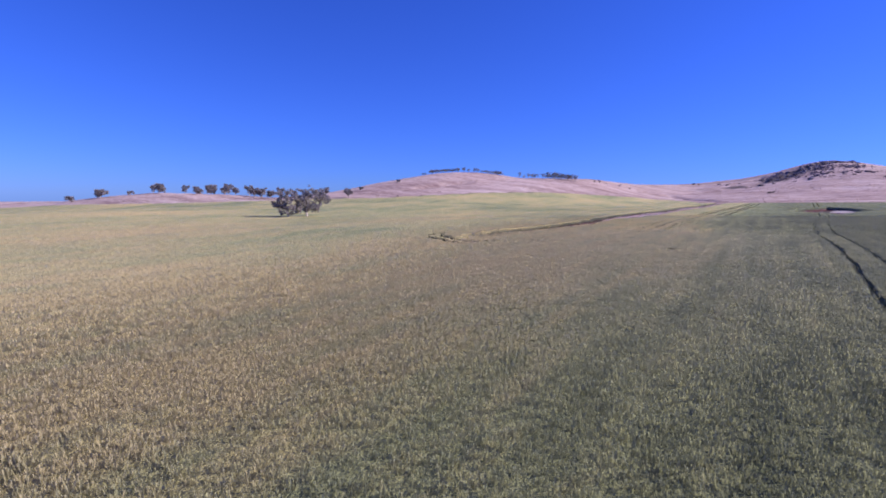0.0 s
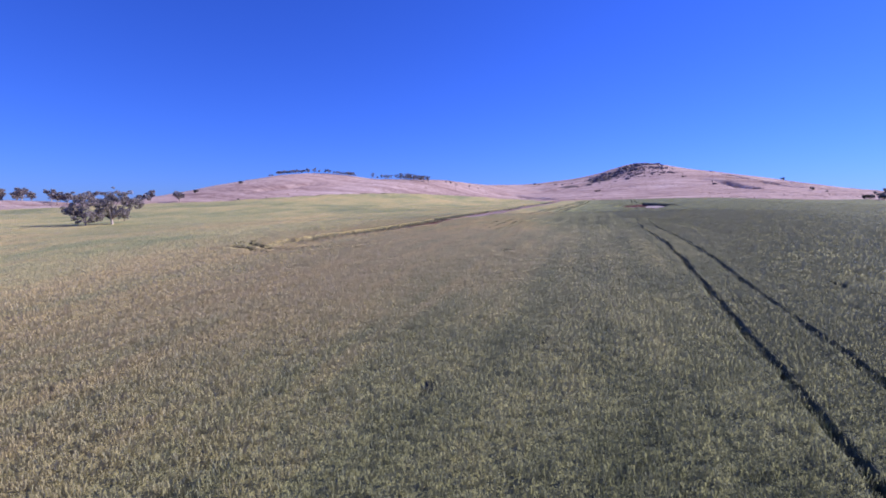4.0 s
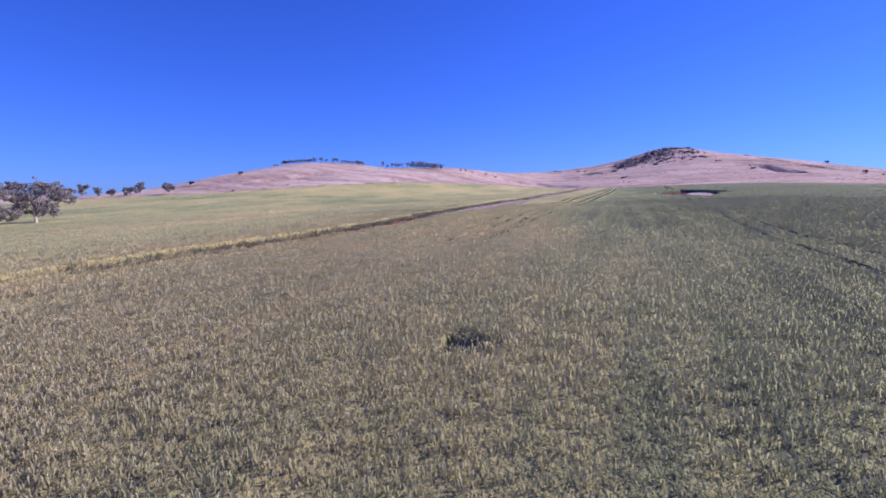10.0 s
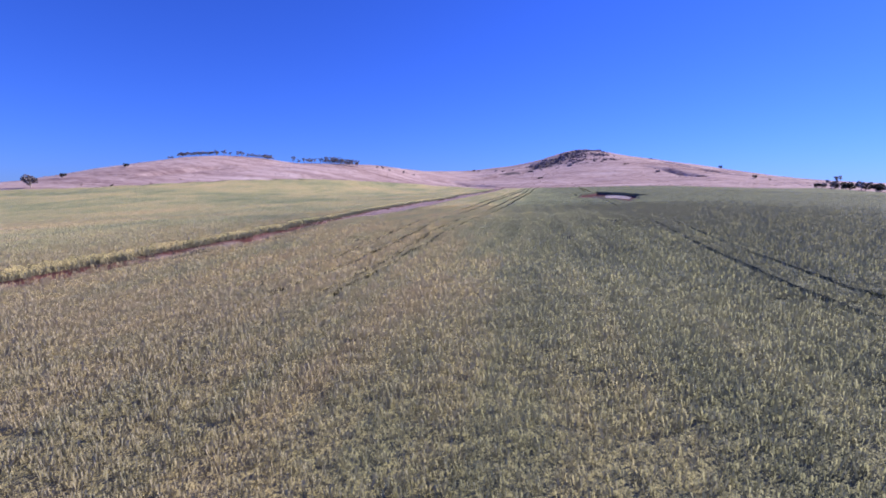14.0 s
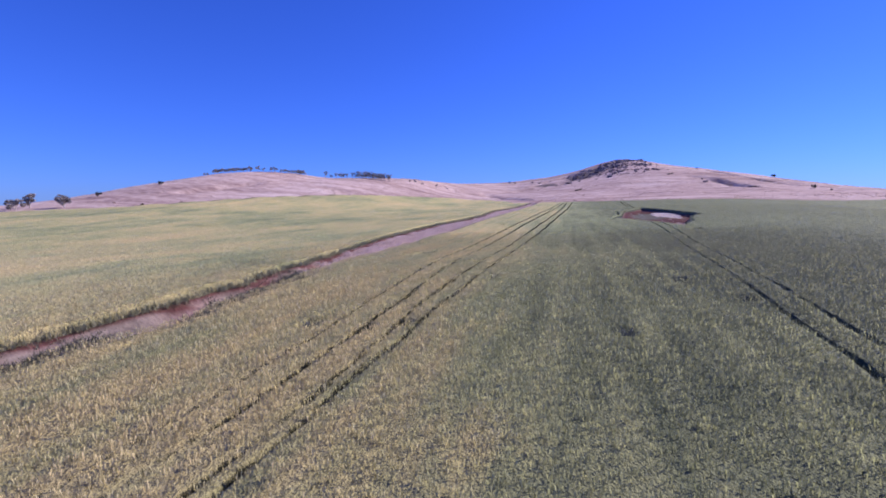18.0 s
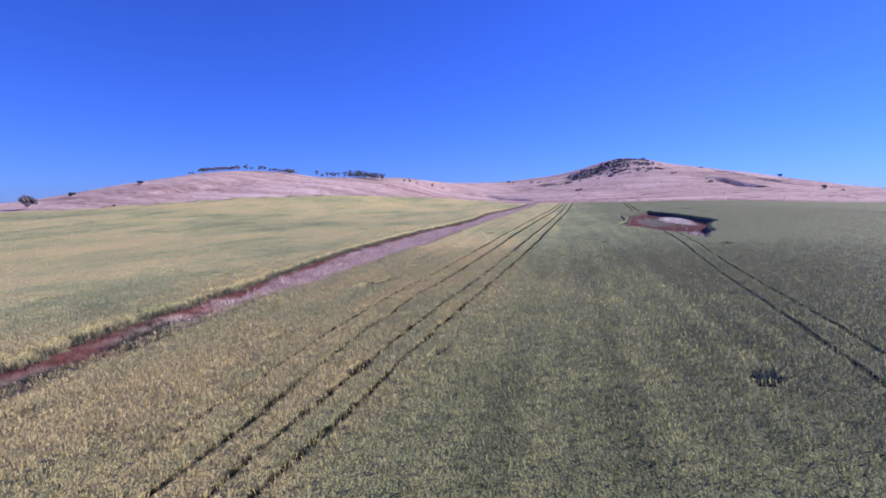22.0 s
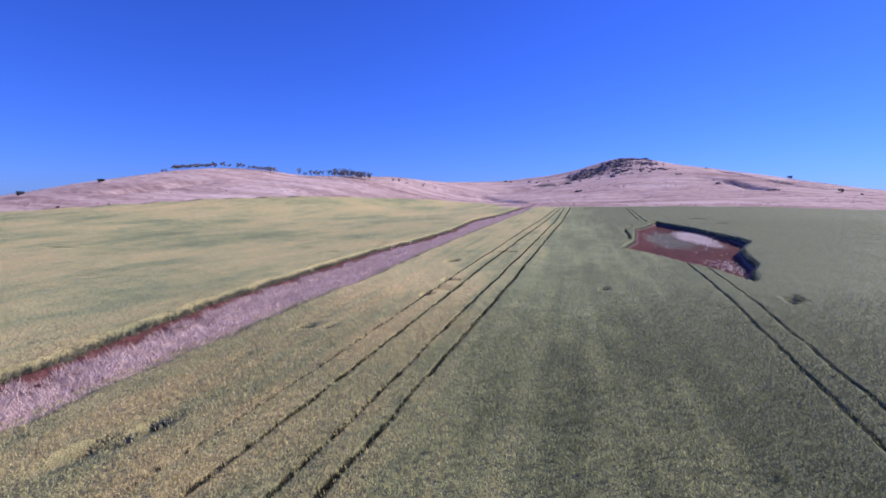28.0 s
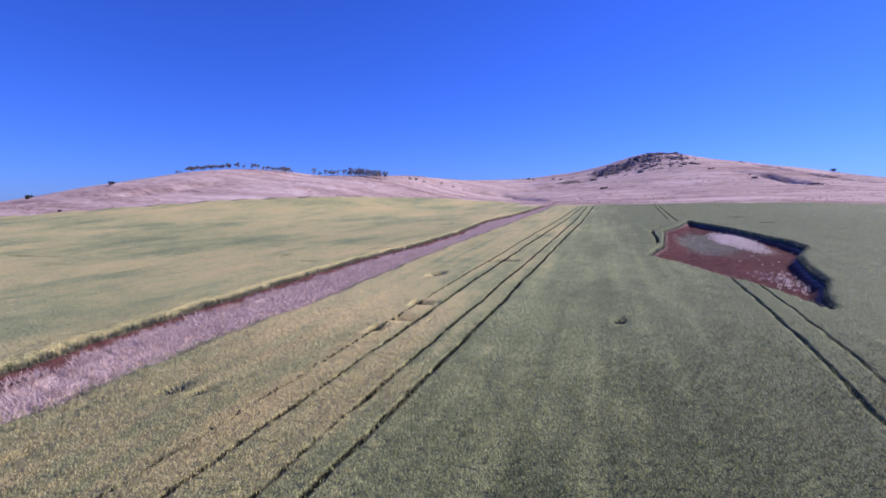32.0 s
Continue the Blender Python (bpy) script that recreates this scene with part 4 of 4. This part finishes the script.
# ---- shrubs ----
def shrub(seed, wide, high, stems=4):
    r = np.random.default_rng(seed)
    ob = new("shrub")
    centres, sizes = [], []
    for k in range(stems + 3):
        a = r.uniform(0, 6.283)
        c = np.array([math.cos(a) * wide * r.uniform(0.1, 0.7), math.sin(a) * wide * r.uniform(0.1, 0.7), high * r.uniform(0.35, 0.7)])
        centres.append(c)
        sizes.append(wide * r.uniform(0.3, 0.5))
        if k < stems:
            part("stem", quick_mesh("stem", *tube([(0, 0, -0.2), tuple(c * [0.5, 0.5, 0.5]), tuple(c)], [0.08, 0.06, 0.03], 5), BARK), ob)
    part("crown", quick_mesh("crown", *leaf_cloud(np.array(centres), sizes, 70 / (wide * 0.4) ** 2, 0.32 * wide / 1.5, seed + 1, 0.1), SHRUB_LEAF, False), ob)
    return ob


BUSHES = [shrub(131, 1.7, 1.8), shrub(137, 2.2, 2.4), shrub(139, 1.2, 1.0)]
for k, (x, y, kind, size) in enumerate([(-221.5, 251, 1, 0.9), (-217, 284.5, 1, 0.85), (146, 434, 1, 1.0), (168, 570, 1, 1.1), (75, 528, 2, 1.0), (78, 531, 2, 0.8), (-1, 457, 2, 1.2), (1.5, 459, 2, 1.0), (-176, 230, 2, 0.6), (112, 600, 2, 1.0), (150, 420, 2, 0.8), (-64, 600, 2, 1.3), (-70, 607, 1, 0.9)]):
    put(BUSHES[kind], x, y, 47 * k, size, "dark round shrub on the bare pasture slope", "shrubs on the slopes", "shrub")

# ---- the hedge of trees beyond the right end of the crop ----
for k in range(16):
    x, y = 132 + 1.7 * k, 324 - 2.6 * k
    put((BUSHES[1], BUSHES[0], SMALL[1], BUSHES[1])[k % 4], x, y + 3 * (k % 2), 71 * k, 1.0 + 0.5 * ((k * 5) % 7) / 7 + 0.03 * k, "dark bushy tree in a belt beyond the wheat", "tree belt")
put(SMALL[2], 141, 324, 30, 1.2, "umbrella-topped tree standing over a belt of bushes", "tree belt")


# ---- rocks of the right hill ----
def boulder(seed, wide, high):
    bm = bmesh.new()
    bmesh.ops.create_icosphere(bm, subdivisions=2, radius=1)
    off = Vector((seed * 3.1, seed * 1.7, seed * 0.9))
    for v in bm.verts:
        k = 1 + 0.35 * noise.noise(v.co * 1.1 + off) + 0.15 * noise.noise(v.co * 3 + off)
        v.co = Vector((v.co.x * wide * k, v.co.y * wide * 0.8 * k, max(v.co.z, -0.5) * high * k))
    me = bpy.data.meshes.new("boulder")
    bm.to_mesh(me)
    bm.free()
    me.materials.append(ROCK)
    return me


STONES = [boulder(k, w, h) for k, (w, h) in enumerate([(1.6, 0.9), (2.2, 1.4), (1.3, 1.1), (2.8, 1.0), (1.0, 0.6)])]
rr = np.random.default_rng(150)
OUTCROPS = [(40, 610, 16, 14, 40), (10, 576, 12, 16, 60), (32, 583, 14, 16, 54), (58, 588, 12, 12, 30), (52, 612, 12, 8, 22), (2, 556, 8, 12, 24), (32, 548, 16, 12, 14), (60, 560, 12, 8, 9), (-6, 520, 12, 20, 6), (112, 436, 5, 6, 8), (100, 490, 6, 14, 7), (-30, 585, 20, 20, 6)]
for ox, oy, wx, wy, count in OUTCROPS:
    for k in range(count):
        x, y = ox + rr.normal() * wx * 0.6, oy + rr.normal() * wy * 0.6
        size = rr.uniform(0.5, 1.3)
        ob = tagged(new("boulder", STONES[rr.integers(0, len(STONES))]), "dark weathered boulder on the rocky hilltop", "rock", "boulders of the outcrop")
        ob.matrix_basis = pose(x, y, float(land(x, y)) - 0.1 * size, rr.uniform(-15, 15), rr.uniform(-15, 15), rr.uniform(0, 360)) @ Matrix.Diagonal((size, size, size, 1))


# rubble between the boulders
chip = [np.array([v.co[:] for v in me.vertices]) * 0.28 for me in STONES]
tris = np.array([p.vertices[:] for p in STONES[0].polygons])
co, faces, base = [], [], 0
for k in range(420):
    ox, oy, wx, wy, count = OUTCROPS[rr.integers(0, 8)]
    x, y = ox + rr.normal() * wx * 0.8, oy + rr.normal() * wy * 0.8
    co.append(chip[k % 5] * rr.uniform(0.6, 1.8) + [x, y, float(land(x, y))])
    faces.append(tris + base)
    base += len(chip[k % 5])
tagged(new("rubble", quick_mesh("rubble", np.concatenate(co), np.concatenate(faces), ROCK)), "loose dark rubble strewn between the boulders", "rubble", kind="stuff")


# ---- dark weeds in gaps of the crop, some added to darken pits ----
def weed_clump(seed, wide, high, count):
    ob = new("weed_clump")
    for k in range(count):
        a = 2.4 * k + seed
        d = wide * math.sqrt((k + 0.3) / count)
        stalk = blades(26, seed * 31 + k, wide * 0.3, high * 0.45, high, 0.034, 0.55) + [math.cos(a) * d, math.sin(a) * d, 0]
        faces = np.arange(len(stalk)).reshape(-1, 4)
        faces[:, 0] = 0
        part("weed", quick_mesh("weed", stalk, faces, WEED_LEAF, False), ob)
    return ob


# clumps in the empty pits are added to stand for their shaded insides
for k, (x, y, wide, high, count) in enumerate([(-6.1, 43.5, 0.55, 0.55, 7), (-4.2, 21.1, 0.15, 0.6, 2), (2.1, 87.6, 0.42, 0.75, 8), (-1.9, 76.0, 0.3, 0.75, 6), (4.0, 82.6, 0.3, 0.62, 4), (-10.6, 77.0, 0.2, 0.62, 3), (-19.3, 121.7, 0.35, 0.66, 6), (-18.0, 121.7, 0.2, 0.6, 3), (-18.1, 105.9, 0.4, 0.62, 6), (-17.6, 107.5, 0.25, 0.6, 4), (-17.0, 152.4, 0.5, 0.6, 5), (-12.0, 75.9, 0.2, 0.6, 3), (13.4, 134.1, 0.3, 0.6, 4), (-0.2, 136.4, 0.25, 0.7, 3), (12.7, 133.1, 0.5, 0.62, 6), (-8.7, 88.7, 0.15, 0.6, 2), (-14.8, 76.4, 0.3, 0.6, 4), (-20.2, 72.3, 0.22, 0.6, 3), (-11.1, 86.5, 0.15, 0.6, 2), (-2.1, 25.1, 0.12, 0.6, 2)]):
    ob = tagged(weed_clump(200 + k, wide, high, count), "dark green weeds in a gap in the wheat, added in some pits to darken them", "weeds", "weeds in the wheat")
    ob.matrix_basis = pose(x, y, float(ground_z(x, y)), 0, 0, 50 * k)

# the patterns that were only copied
for tree in KINDS + SMALL + BUSHES:
    for ob in (*tree.children_recursive, tree):
        bpy.data.objects.remove(ob)
